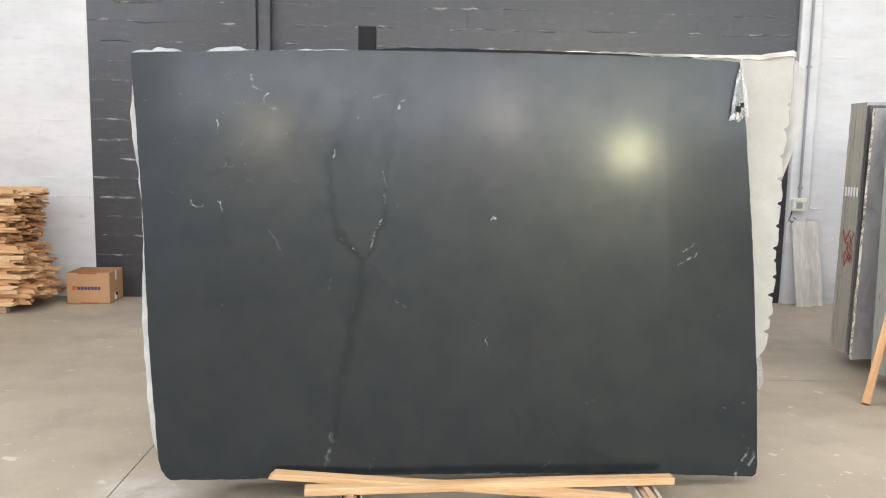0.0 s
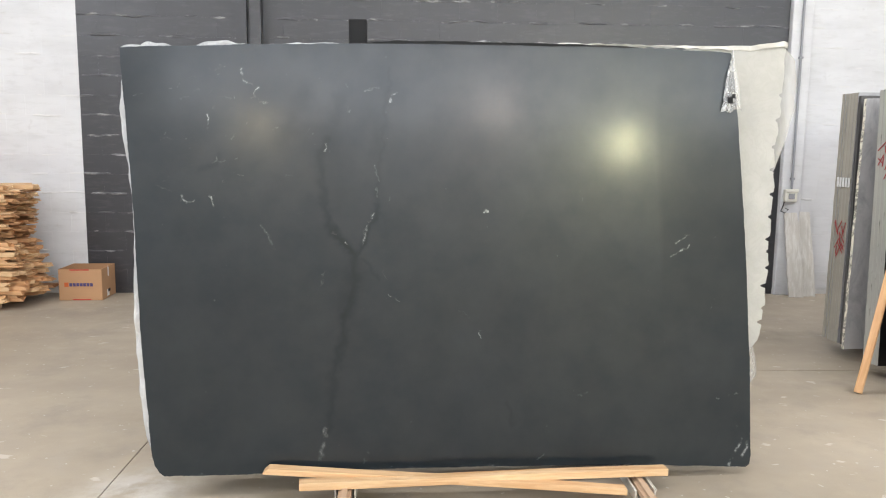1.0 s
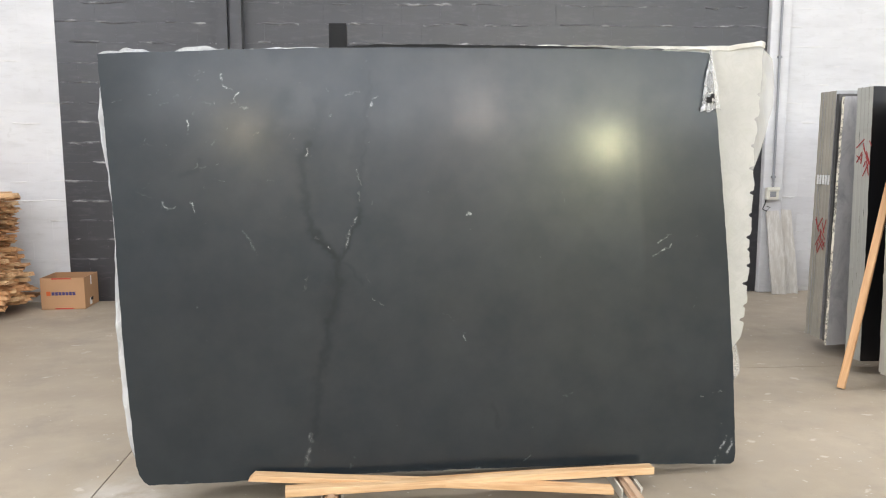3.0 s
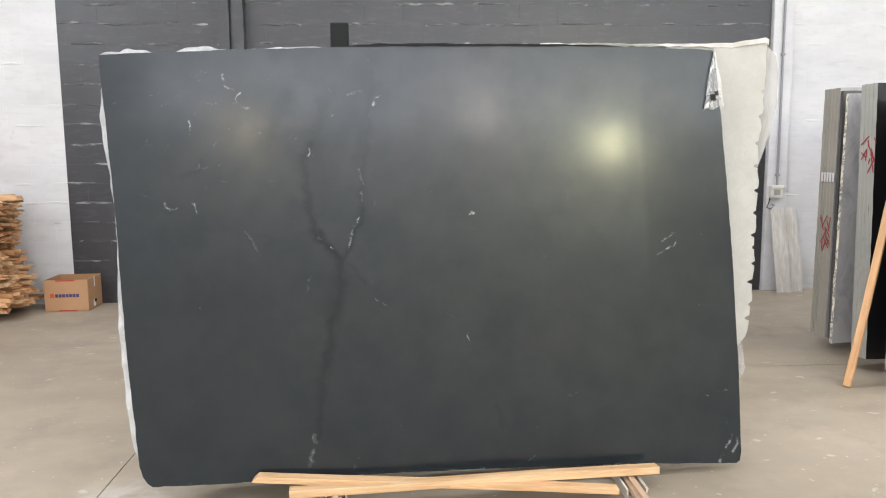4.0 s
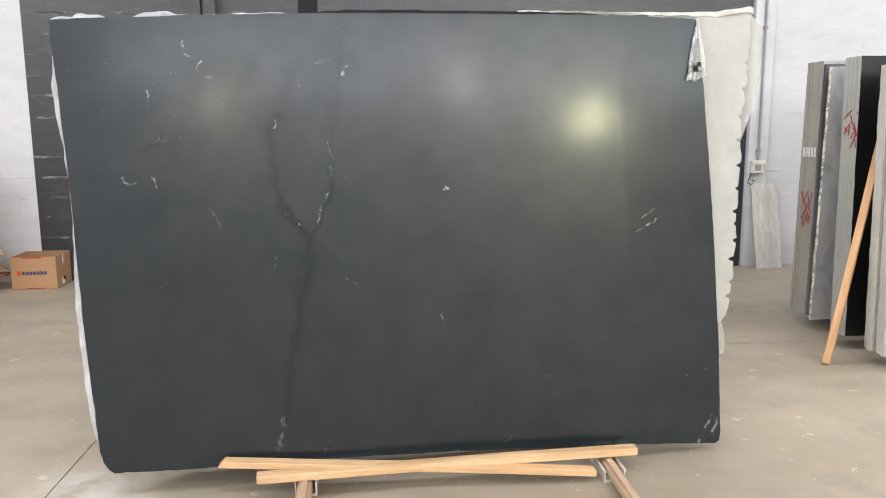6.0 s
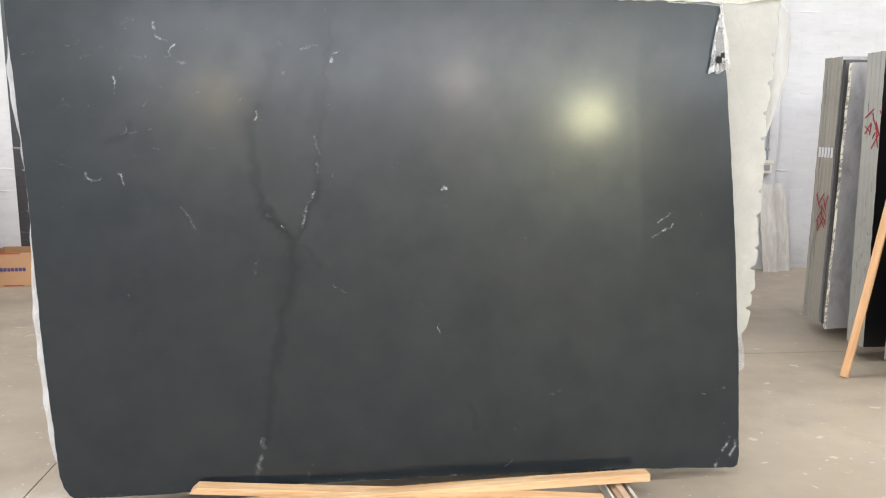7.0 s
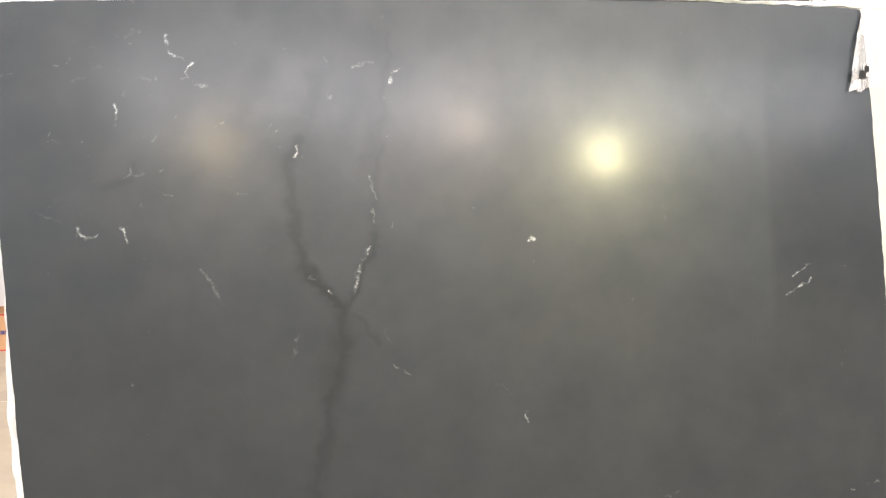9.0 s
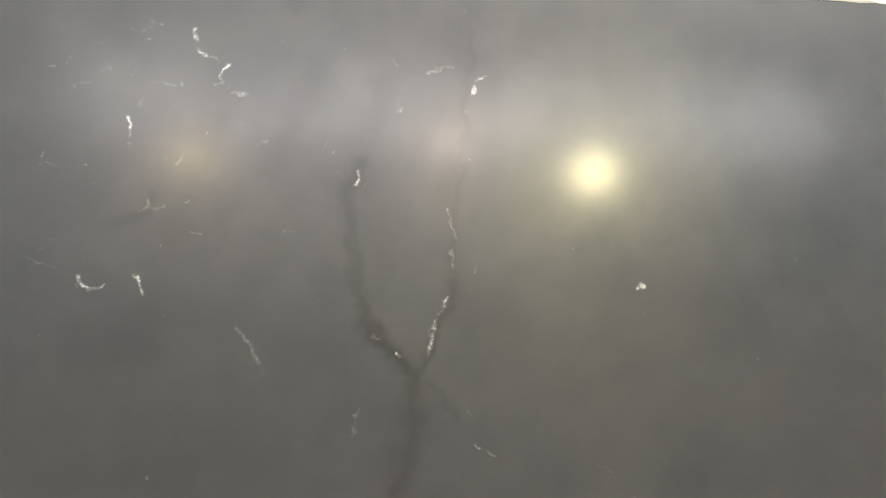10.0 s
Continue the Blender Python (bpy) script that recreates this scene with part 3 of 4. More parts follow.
vein(5, 0.7, (1.382, 1.200), (1.320, 1.158))
vein(7, 0.8, (1.389, 1.152), (1.346, 1.121))
vein(6, 0.4, (1.346, 1.121), (1.296, 1.093))
vein(6, 0.5, (0.830, 0.428), (0.880, 0.438), (0.897, 0.444))
vein(4, 0.6, (1.552, 0.400), (1.563, 0.399))
vein(5, 0.55, (1.609, 0.409), (1.676, 0.421))
vein(9, 0.8, (1.685, 0.198), (1.648, 0.109), (1.622, 0.058))
vein(11, 0.8, (1.719, 0.169), (1.689, 0.106))
vein(5, 0.4, (1.661, 0.264), (1.643, 0.226))
vein(6, 0.5, (0.659, 0.129), (0.683, 0.153))
vein(7, 0.2, (0.548, 0.445), (0.572, 0.358))
vein(4, 0.4, (0.695, 0.298), (0.705, 0.293))
vein(6, 0.2, (0.842, 1.405), (0.855, 1.359))
vein(4, 0.7, (-0.644, 0.775), (-0.640, 0.773))
vein(3, 0.6, (1.504, 0.843), (1.509, 0.853))
shade_vein(14, 0.6, (-0.327, 1.626), (-0.348, 1.559), (-0.354, 1.452), (-0.334, 1.329), (-0.302, 1.233), (-0.249, 1.162), (-0.201, 1.111))
shade_vein(22, 0.6, (-0.201, 1.111), (-0.197, 1.007), (-0.227, 0.885), (-0.250, 0.818))
shade_vein(12, 0.5, (-0.105, 1.335), (-0.128, 1.239), (-0.158, 1.157), (-0.188, 1.103))
shade_vein(16, 0.45, (-0.201, 1.079), (-0.227, 0.901), (-0.264, 0.744), (-0.303, 0.539), (-0.332, 0.309))
shade_vein(22, 0.26, (-0.327, 1.626), (-0.310, 1.69), (-0.270, 1.77), (-0.275, 1.83))
shade_vein(30, 0.30, (-0.421, 1.852), (-0.476, 1.746), (-0.517, 1.640), (-0.332, 1.667))
shade_vein(9, 0.28, (-0.105, 1.335), (-0.108, 1.45), (-0.075, 1.62), (-0.045, 1.80), (-0.03, 1.95))
shade_vein(7, 0.3, (-0.201, 1.111), (-0.12, 1.06), (-0.085, 0.99))
shade_vein(26, 0.3, (-0.205, 1.06), (-0.235, 0.95), (-0.262, 0.86))
shade_vein(12, 0.35, (0.50, 0.40), (0.525, 0.34), (0.535, 0.30))
shade_vein(10, 0.3, (-0.801, 1.551), (-0.820, 1.507), (-0.881, 1.489))

# short faint threads scattered through the upper corner, and pin-prick flecks everywhere
rng = random.Random(77)
for _ in range(44):
    cu, cv, ang, ln = rng.gauss(-0.78, 0.22), rng.gauss(1.68, 0.17), rng.gauss(0.5, 0.7), rng.uniform(0.008, 0.045)
    vein(rng.uniform(3, 6), rng.uniform(0.14, 0.42), (cu, cv), (cu + ln * math.cos(ang), cv + ln * math.sin(ang)))
for _ in range(70):
    cu, cv = rng.uniform(-1.1, 1.6), rng.uniform(0.15, 2.0)
    vein(rng.uniform(2, 3.5), rng.uniform(0.15, 0.5), (cu, cv), (cu + 0.002, cv + 0.001))
# chipped pale arris along the foot
for _ in range(46):
    cu = rng.uniform(-1.0, 1.7)
    cv = float(slab_low((cu + 1.05) / 2.75)) + rng.uniform(0.0, 0.006)
    vein(rng.uniform(3, 6), rng.uniform(0.3, 0.8), (cu, cv), (cu + rng.uniform(0.004, 0.03), cv + rng.uniform(-0.002, 0.002)))
# darker straight-sided band by the east end: a reflection's edge painted into the stone
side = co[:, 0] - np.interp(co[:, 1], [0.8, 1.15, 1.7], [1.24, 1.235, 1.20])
drift_and_reflection = np.maximum(drift_and_reflection, 0.22 * np.clip(side / 0.03, 0, 1) * np.clip((co[:, 1] - 0.75) / 0.4, 0, 1) * np.clip((2.0 - co[:, 1]) / 0.3, 0, 1))
# broad cloudy drifts
drift_and_reflection = np.maximum(drift_and_reflection, 0.35 * np.clip(cloud_noise(SOFT_U * 1.6 - SOFT_V * 0.5, SOFT_V * 0.6, 0.16, 33) * 1.3 - 0.35, 0, 1) * np.exp(-((co[:, 0] + 0.35) / 0.4) ** 2 - ((co[:, 1] - 1.75) / 0.35) ** 2))
quartz = quartz * np.clip(0.55 + 0.75 * cloud_noise(co[:, 0], co[:, 1], 0.022, 35) + 0.35 * cloud_noise(co[:, 0], co[:, 1], 0.006, 36), 0.08, 1.1)
for key, field in (("quartz", quartz), ("drift_and_reflection", drift_and_reflection)):
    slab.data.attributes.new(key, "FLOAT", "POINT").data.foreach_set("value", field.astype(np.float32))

# slabs stacked behind it
second = plate_object("stone_slab", plate(curve_of((0, -0.9), (0.3, -1.0), (1, -1.1)), const(1.30), const(0.12), curve_of((0, 2.0), (0.28, 2.045), (0.45, 2.082), (0.8, 2.090), (0.92, 2.084), (1, 2.055)), 120, 80, 0.02, 0.004, 8),
                      M_BLACK, m=PLANE @ pose(0, 0, -0.055))
tagged(second, "dark stone slab standing behind the front slab", "stone slab")
# hidden slabs added deeper in the stack to keep daylight off the floor below
for k in range(5):
    back = plate_object("stone_slab", plate(const(-0.95 + 0.03 * k), const(1.35 - 0.04 * k), const(0.11), const(1.93 - 0.02 * k), 60, 50, 0.02, 0.004, 140 + k), M_BLACK_STONE, m=PLANE @ pose(0, 0, -0.115 - 0.026 * k))
    tagged(back, "unseen dark stone slab added deeper in the stack to shade the floor", "stone slab", "slabs behind the front slab")
cream_right = curve_of((0.0, 1.66), (0.12, 1.67), (0.2, 1.70), (0.25, 1.745), (0.28, 1.80), (0.33, 1.818), (0.40, 1.834), (0.58, 1.848), (0.75, 1.86), (0.9, 1.885), (1.0, 1.895))
CHIPS = ((0.325, 0.022), (0.36, 0.014), (0.415, 0.026), (0.46, 0.018), (0.50, 0.012), (0.53, 0.020), (0.585, 0.016), (0.64, 0.020), (0.70, 0.024), (0.755, 0.016), (0.82, 0.014), (0.88, 0.016))


def cream_edge(q):
    out = cream_right(q) + 0.006 * cloud_noise(q, 0 * q, 0.022, 91)
    for at, deep in CHIPS:
        out = out - deep * np.exp(-((q - at) / 0.0045) ** 4)
    return out


cream = plate_object("cream_slab", plate(const(1.0), cream_edge, const(0.1), curve_of((0, 2.062), (0.6, 2.092), (1, 2.118)), 60, 420, 0.02, 0.004, 21),
                     M_CREAM, m=PLANE @ pose(0, 0, -0.085))
tagged(cream, "cream stone slab with a ragged raw edge behind the dark slab", "stone slab")


def sheet(nu, nv, fn, thick=0.0012):
    """A thin wavy sheet from a function of two shares 0..1, given a thickness."""
    s, t = np.meshgrid(np.linspace(0, 1, nu + 1), np.linspace(0, 1, nv + 1))
    x, y, z = fn(s, t)
    n = (nu + 1) * (nv + 1)
    front = np.stack([x.ravel(), y.ravel(), z.ravel()], 1)
    verts = np.concatenate([front, front - np.array([0, 0, thick])])
    idx = np.arange(n).reshape(nv + 1, nu + 1)
    quads = np.stack([idx[:-1, :-1], idx[:-1, 1:], idx[1:, 1:], idx[1:, :-1]], -1).reshape(-1, 4)
    faces = quads.tolist() + (quads[:, ::-1] + n).tolist()
    rim = np.concatenate([idx[0, :-1], idx[:-1, -1], idx[-1, :0:-1], idx[:0:-1, 0]])
    for k in range(len(rim)):
        a, b = int(rim[k]), int(rim[(k + 1) % len(rim)])
        faces.append([b, a, a + n, b + n])
    return verts, faces, 0


def film_object(name, data, material, m, label):
    verts, faces, _ = data
    me = bpy.data.meshes.new(name)
    me.from_pydata(verts.tolist(), [], faces)
    me.polygons.foreach_set("use_smooth", [True] * len(faces))
    me.materials.append(material)
    me.update()
    return tagged(new_at(name, me, m), label, "plastic film")


def new_at(name, me, m):
    ob = new(name, me)
    ob.matrix_basis = m
    return ob


def right_film(s, t):
    v = 1.40 + (2.10 - 1.40) * t
    a = np.interp(v, [1.30, 1.44, 1.7, 2.0, 2.1], [1.825, 1.830, 1.840, 1.865, 1.875])
    b = np.interp(v, [0.5, 0.56, 0.7, 0.8, 1.2, 1.42, 1.6, 1.8, 1.95, 2.05, 2.1], [1.80, 1.81, 1.785, 1.77, 1.80, 1.835, 1.895, 1.945, 1.97, 1.955, 1.90])
    b = b + 0.008 * cloud_noise(v, 0 * v, 0.07, 41)
    u = a + (b - a) * s
    wave = 0.006 * cloud_noise(u, v * 0.3, 0.06, 42) + 0.002 * cloud_noise(u, v * 0.5, 0.03, 43)
    return u, v, -0.097 + wave


film_object("plastic_film", sheet(40, 100, right_film), M_FILM, PLANE, "thin clear polythene hanging over the raw slab edge")


def film_tail(s, t):
    v = 0.46 + (0.70 - 0.46) * t
    a = np.interp(v, [0.46, 0.86], [1.72, 1.68])
    b = np.interp(v, [0.46, 0.50, 0.56, 0.66, 0.76, 0.86], [1.77, 1.80, 1.795, 1.785, 1.78, 1.78]) + 0.007 * cloud_noise(v, 0 * v, 0.05, 47)
    u = a + (b - a) * s
    return u, v + 0.02 * np.sin(s * 5) * (1 - t), -0.098 + 0.004 * cloud_noise(u, v * 0.3, 0.04, 48)


film_object("plastic_film", sheet(24, 60, film_tail), M_TAIL, PLANE, "tail of clear polythene hanging below the raw slab edge")


def corner_flap(s, t):
    left, right = 1.568 - 0.050 * (1 - t), 1.578 + 0.050 * (1 - t)
    u = left + (right - left) * s + 0.003 * np.sin(t * 9 + s * 4)
    v = 1.775 + (2.070 - 1.775) * t + (1 - t) * (0.018 * s + 0.006 * np.sin(s * 11))
    w = 0.010 + (0.010 * np.sin(s * 9 + t * 2) + 0.006 * np.sin(s * 17 - t * 3)) * (1 - 0.7 * t) + 0.004 * cloud_noise(u, v * 0.4, 0.02, 45)
    return u, v, np.maximum(w, 0.003)


flap = film_object("plastic_flap", sheet(24, 60, corner_flap), M_FLAP, PLANE, "crumpled polythene flap folded over the slab corner")
for fu, fv, fs in ((1.556, 1.832, 0.013), (1.572, 1.852, 0.009)):
    part("dark_sticker", box(fu - fs, fu + fs, fv - fs * 1.1, fv + fs * 1.1, 0.030, 0.0315, 0.0005), M_BLACK, flap, "small dark sticker")


def left_film(s, t):
    v = 0.24 + (1.90 - 0.24) * t
    edge = np.interp(v, [0.2, 0.77, 1.39, 1.9, 2.0], [-1.11, -1.139, -1.159, -1.186, -1.192])
    wide = np.interp(v, [0.24, 0.3, 0.5, 0.77, 0.95, 1.17, 1.4, 1.55, 1.66, 1.75, 1.87, 1.9], [0.014, 0.036, 0.048, 0.052, 0.046, 0.024, 0.022, 0.034, 0.048, 0.052, 0.034, 0.006])
    u = edge + 0.006 - (0.75 * wide + 0.003 * cloud_noise(v, 0 * v, 0.05, 51)) * s
    return u, v, -0.026 + 0.006 * cloud_noise(u, v, 0.04, 52) + 0.004 * np.sin(v * 40)


film_object("plastic_film", sheet(8, 160, left_film), M_FILM_MILKY, PLANE, "strip of milky polythene along the slab edge")


def top_film(u0, u1, h, seed):
    def fn(s, t):
        u = u0 + (u1 - u0) * s
        base = np.interp(u, [-1.19, -0.5, 0.1], [2.0, 2.036, 2.052])
        top = h * np.clip(np.sin(np.pi * s) ** 0.7 * (0.75 + 0.5 * cloud_noise(u, 0 * u, 0.05, seed)), 0.02, 2)
        return u, base + (top + 0.012) * t, -0.030 + 0.012 * cloud_noise(u, t * 0.05, 0.04, seed + 1)
    return fn


for u0, u1, h, seed in ((-1.202, -1.10, 0.018, 61), (-1.125, -0.985, 0.038, 63), (-0.89, -0.66, 0.028, 65), (-0.50, -0.40, 0.009, 67), (-0.62, -0.10, 0.007, 69)):
    film_object("plastic_film", sheet(40, 8, top_film(u0, u1, h, seed)), M_FILM_MILKY, PLANE, "puff of crumpled polythene on the slab's top edge")


def cream_top_film(s, t):
    u = 0.75 + (1.90 - 0.75) * s
    top = np.interp(u, [0.75, 1.15, 1.5, 1.72, 1.80, 1.88, 1.9], [2.094, 2.098, 2.102, 2.108, 2.122, 2.134, 2.124])
    return u, top - np.interp(u, [0.75, 1.4, 1.9], [0.007, 0.014, 0.026]) * (1 - t) + 0.004 * cloud_noise(u, t * 0.05, 0.03, 71), -0.076 + 0.008 * cloud_noise(u, t * 0.05, 0.05, 72)


film_object("plastic_film", sheet(60, 8, cream_top_film), M_FOLD, PLANE, "crumpled polythene along the cream slab's top edge")


def slab_rack():
    """A steel A-frame: two channels with timber bearers, and uprights behind the stack."""
    rack = tagged(empty("slab_rack", pose(0, 0, 0)), "steel slab rack with timber bearers in cream channels", "slab rack")
    for x, y0, top, turn in ((-0.245, 2.0, 0.102, 1.5), (1.125, 2.1, 0.068, 0.0)):
        at = pose(x, 2.95, 0, 0, 0, turn)
        part("bearer", box(y0 - 2.95, 1.3, -0.028, 0.028, 0.012, top, 0.016, 4), M_BEARER, rack, "worn timber bearer", at @ pose(0, 0, 0, 0, 0, 90))
        front = -0.12
        part("channel", joined([(-0.047, 0.047, front, 1.3, 0.0, 0.008), (-0.047, -0.041, front, 1.3, 0.008, top - 0.015), (0.041, 0.047, front, 1.3, 0.008, top - 0.015),
                                (-0.047, -0.052, front, 1.3, top - 0.018, top - 0.012), (0.047, 0.052, front, 1.3, top - 0.018, top - 0.012)]), M_CREAM_STEEL, rack, "cream painted steel channel", at)
    for x, top in ((-0.209, 2.2), (1.10, 1.95)):
        part("upright", box(x - 0.042, x + 0.042, 3.32, 3.40, 0.02, top, 0.004), M_BLACK, rack, "black square steel post")
    part("crossbar", box(-1.0, 1.6, 3.325, 3.385, 1.0, 1.06, 0.004), M_BLACK, rack)
    return rack


slab_rack()


def between(a, b, roll=0.0):
    """The pose of a bar whose own x runs from a to b."""
    a, b = Vector(a), Vector(b)
    way = (b - a).normalized()
    side = Vector((0, 0, 1)).cross(way).normalized()
    m = Matrix((way, side, way.cross(side))).transposed().to_4x4()
    return Matrix.Translation(a) @ m @ pose(0, 0, 0, roll), (b - a).length


def timber(name, a, b, w, h, material, label, roll=0.0, skew=0.0, group=""):
    m, length = between(a, b, roll)
    bm = box(0, length, -w / 2, w / 2, -h / 2, h / 2, 0.002)
    for v in bm.verts:
        if v.co.x < 0.01:
            v.co.x += skew * (v.co.z + h / 2)
    n = 10
    bmesh.ops.subdivide_edges(bm, edges=[e for e in bm.edges if abs(e.verts[0].co.x - e.verts[1].co.x) > length * 0.5], cuts=n)
    for v in bm.verts:
        v.co.y += 0.003 * math.sin(v.co.x * 3.1 + a[0])
        v.co.z += 0.002 * math.sin(v.co.x * 4.3 + a[1])
    return tagged(mesh_object(name, bm, material, m=m), label, "wooden batten", group)


timber("wooden_batten", (-0.612, 2.868, 0.156), (1.040, 2.855, 0.046), 0.058, 0.028, M_PINE_PALE, "raw pine batten lying across the rack bearers", skew=0.9, group="battens at the rack foot")
timber("wooden_batten", (-0.44, 2.785, 0.116), (1.262, 2.965, 0.092), 0.056, 0.034, M_PINE_PALE, "raw pine batten crossing another at the rack foot", group="battens at the rack foot")
timber("wooden_prop", (3.037, 4.345, 0.006), (3.55, 4.60, 1.90), 0.046, 0.046, M_PINE, "orange pine prop leaning against the stacked slabs", roll=20)


# ---- the stack of slabs on edge by the east side ----
def stacked_slab(x, y, length, height, thick, face, edge, label, dy=0.12, yaw=4.0, ragged=0.003, seed=1, z=0.1, dx=0.06):
    ob = plate_object("stacked_slab", plate(curve_of((0, 0.0), (1, dx)), const(length), const(0.0), const(height), 24, 60, thick, ragged, seed), face,
                      m=pose(x, y, z, 0, 0, yaw) @ pose(0, 0, 0, 90 - math.degrees(math.atan2(dy, height)), 0, 0), edge_material=edge)
    return tagged(ob, label, "stone slab", "slabs stacked on edge")


stack_things = []
for y, th in ((5.478, 0.034), (5.440, 0.026), (5.388, 0.042), (5.345, 0.042), (5.298, 0.042)):
    stack_things.append(stacked_slab(3.432, y, 2.6, 1.96, th, M_GREY, M_EDGE, "grey-brown stone slab on edge in a tight stack", seed=int(y * 1000), dx=0.098))
stacked_slab(3.430, 5.225, 2.6, 1.93, 0.03, M_SLATE, M_SLATE, "dark stone slab on edge in the stack", seed=3, dx=0.08)
grey = stacked_slab(3.370, 5.10, 2.6, 1.90, 0.03, M_STREAKED, M_RESIN, "grey marble slab with a chipped pale resin edge", ragged=0.004, seed=9, dx=0.11)
for k, y in enumerate((4.780, 4.735, 4.690, 4.645)):
    last = stacked_slab(3.355, y, 2.6, 1.94, 0.042, M_BLACK_STONE, M_EDGE_GREY, "black polished slab with a pale sawn edge", seed=30 + k, dx=0.05)
for k in range(6):
    stacked_slab(3.330 - 0.012 * (k % 3), 4.36 - 0.040 * k, 2.6, 1.86 - 0.02 * (k % 2), 0.034, M_CREAM, M_EDGE_WHITE, "pale stone slab on edge with a rough sawn end", ragged=0.006, seed=50 + k, dx=0.05)
for x in (3.85, 5.4):
    tagged(mesh_object("timber_bearer", box(x - 0.05, x + 0.05, 3.9, 5.75, 0, 0.1, 0.006), M_BEARER), "timber bearer under the stacked slabs", "timber bearer", "bearers under the stack")

# strokes of red wax marking and a band of white tape on the sawn ends


def end_mark(name, x, y, z, dy, dz, w, material, parent, label, tilt=0.0):
    bm = box(-0.002, 0.002, -dy / 2, dy / 2, -dz / 2, dz / 2, 0.001)
    return part(name, bm, material, parent, label, parent.matrix_basis.inverted() @ pose(x, y, z, tilt, 0, 0))


rng = random.Random(4)


def end_x(z, x0, dx, height, lean_shift=0.008):
    return x0 + dx * (z - 0.1) / height - lean_shift * (z - 0.1) / height - 0.006


for k in range(13):
    z = 0.92 + rng.uniform(-0.11, 0.11)
    end_mark("wax_stroke", end_x(z, 3.432, 0.085, 1.96), 5.44 + rng.uniform(-0.08, 0.07), z, 0.0075, rng.uniform(0.04, 0.13), 0, M_CHALK, stack_things[2], "red wax pencil stroke", rng.uniform(-50, 50))
for k in range(12):
    z, y = 1.56 + rng.uniform(-0.10, 0.10), 4.80 + rng.uniform(-0.075, 0.06)
    end_mark("wax_stroke", end_x(z, 3.355, 0.05, 1.94), y, z, 0.008, rng.uniform(0.04, 0.13), 0, M_CHALK, last, "red wax pencil stroke", rng.uniform(-60, 60))
for k in range(5):
    end_mark("tape_strip", end_x(1.36, 3.432, 0.085, 1.96), 5.385 + 0.038 * k, 1.36, 0.024, 0.075, 0, M_TAPE, stack_things[2], "white tape across the slab ends")

# ---- by the east end of the north wall ----
pil = tagged(mesh_object("pilaster_1", box(4.155, 4.38, ROOM_N - 0.06, ROOM_N + 0.005, 0, ROOM_H, 0.006), M_WHITE), "white painted wall pilaster", "pilaster", kind="structure")
pil2 = tagged(mesh_object("pilaster_2", joined([(-1.737, -1.63, ROOM_N - 0.13, ROOM_N + 0.005, 0, ROOM_H), (-1.63, -1.597, ROOM_N - 0.05, ROOM_N + 0.005, 0, ROOM_H), (-1.597, -1.485, ROOM_N - 0.13, ROOM_N + 0.005, 0, ROOM_H)]), M_DARK),
              "charcoal painted double pilaster with a groove", "pilaster", kind="structure")
conduit = tagged(empty("electric_conduit", pose(4.262, ROOM_N - 0.078, 0)), "grey conduit running down the pilaster to a switch box", "conduit")
part("pipe", tube([(0, 0, 1.17), (0, 0, ROOM_H - 0.02)], 0.013), M_PVC, conduit)
for z in (1.3, 2.6, 3.9, 5.2):
    part("clip", box(-0.022, 0.022, -0.016, 0.018, z - 0.012, z + 0.012, 0.003), M_PVC, conduit)
switch = tagged(empty("switch_box", pose(4.245, ROOM_N - 0.061, 1.115)), "ivory plastic switch box with a grey window on the wall", "switch box")
part("housing", box(-0.068, 0.068, -0.06, 0.0, -0.068, 0.068, 0.008, 2), M_SOCKET, switch)
part("cover_lid", box(-0.072, 0.072, -0.070, -0.058, 0.035, 0.074, 0.004), M_SOCKET, switch)
part("window", box(-0.034, 0.034, -0.066, -0.059, -0.035, 0.025, 0.002), M_PVC, switch, "grey breaker window")
part("cable", tube([(-0.06, -0.02, -0.07), (-0.075, -0.03, -0.12), (-0.10, -0.035, -0.17), (-0.06, -0.05, -0.19), (-0.02, -0.045, -0.15), (-0.05, -0.04, -0.14)], 0.006, 8), M_BLACK, switch, "loose black cable loop")


def leaning_offcut(x, y, w, h, label, seed, yaw=0.0, lean=7.0):
    ob = plate_object("marble_offcut", plate(curve_of((0, 0), (1, -0.06)), curve_of((0, w), (0.5, w - 0.03), (1, w - 0.08)), const(0.0), const(h), 16, 60, 0.02, 0.006, seed), M_WHITE_STONE,
                      m=pose(x, y, 0.002, 0, 0, yaw) @ pose(0, 0, 0, 90 - lean, 0, 0))
    return tagged(ob, label, "marble offcut", "offcuts against the wall")


leaning_offcut(4.245, 7.655, 0.165, 0.93, "narrow white veined marble offcut leaning on the wall", 81)
leaning_offcut(4.325, 7.71, 0.25, 0.94, "narrow pale marble offcut behind another", 83)

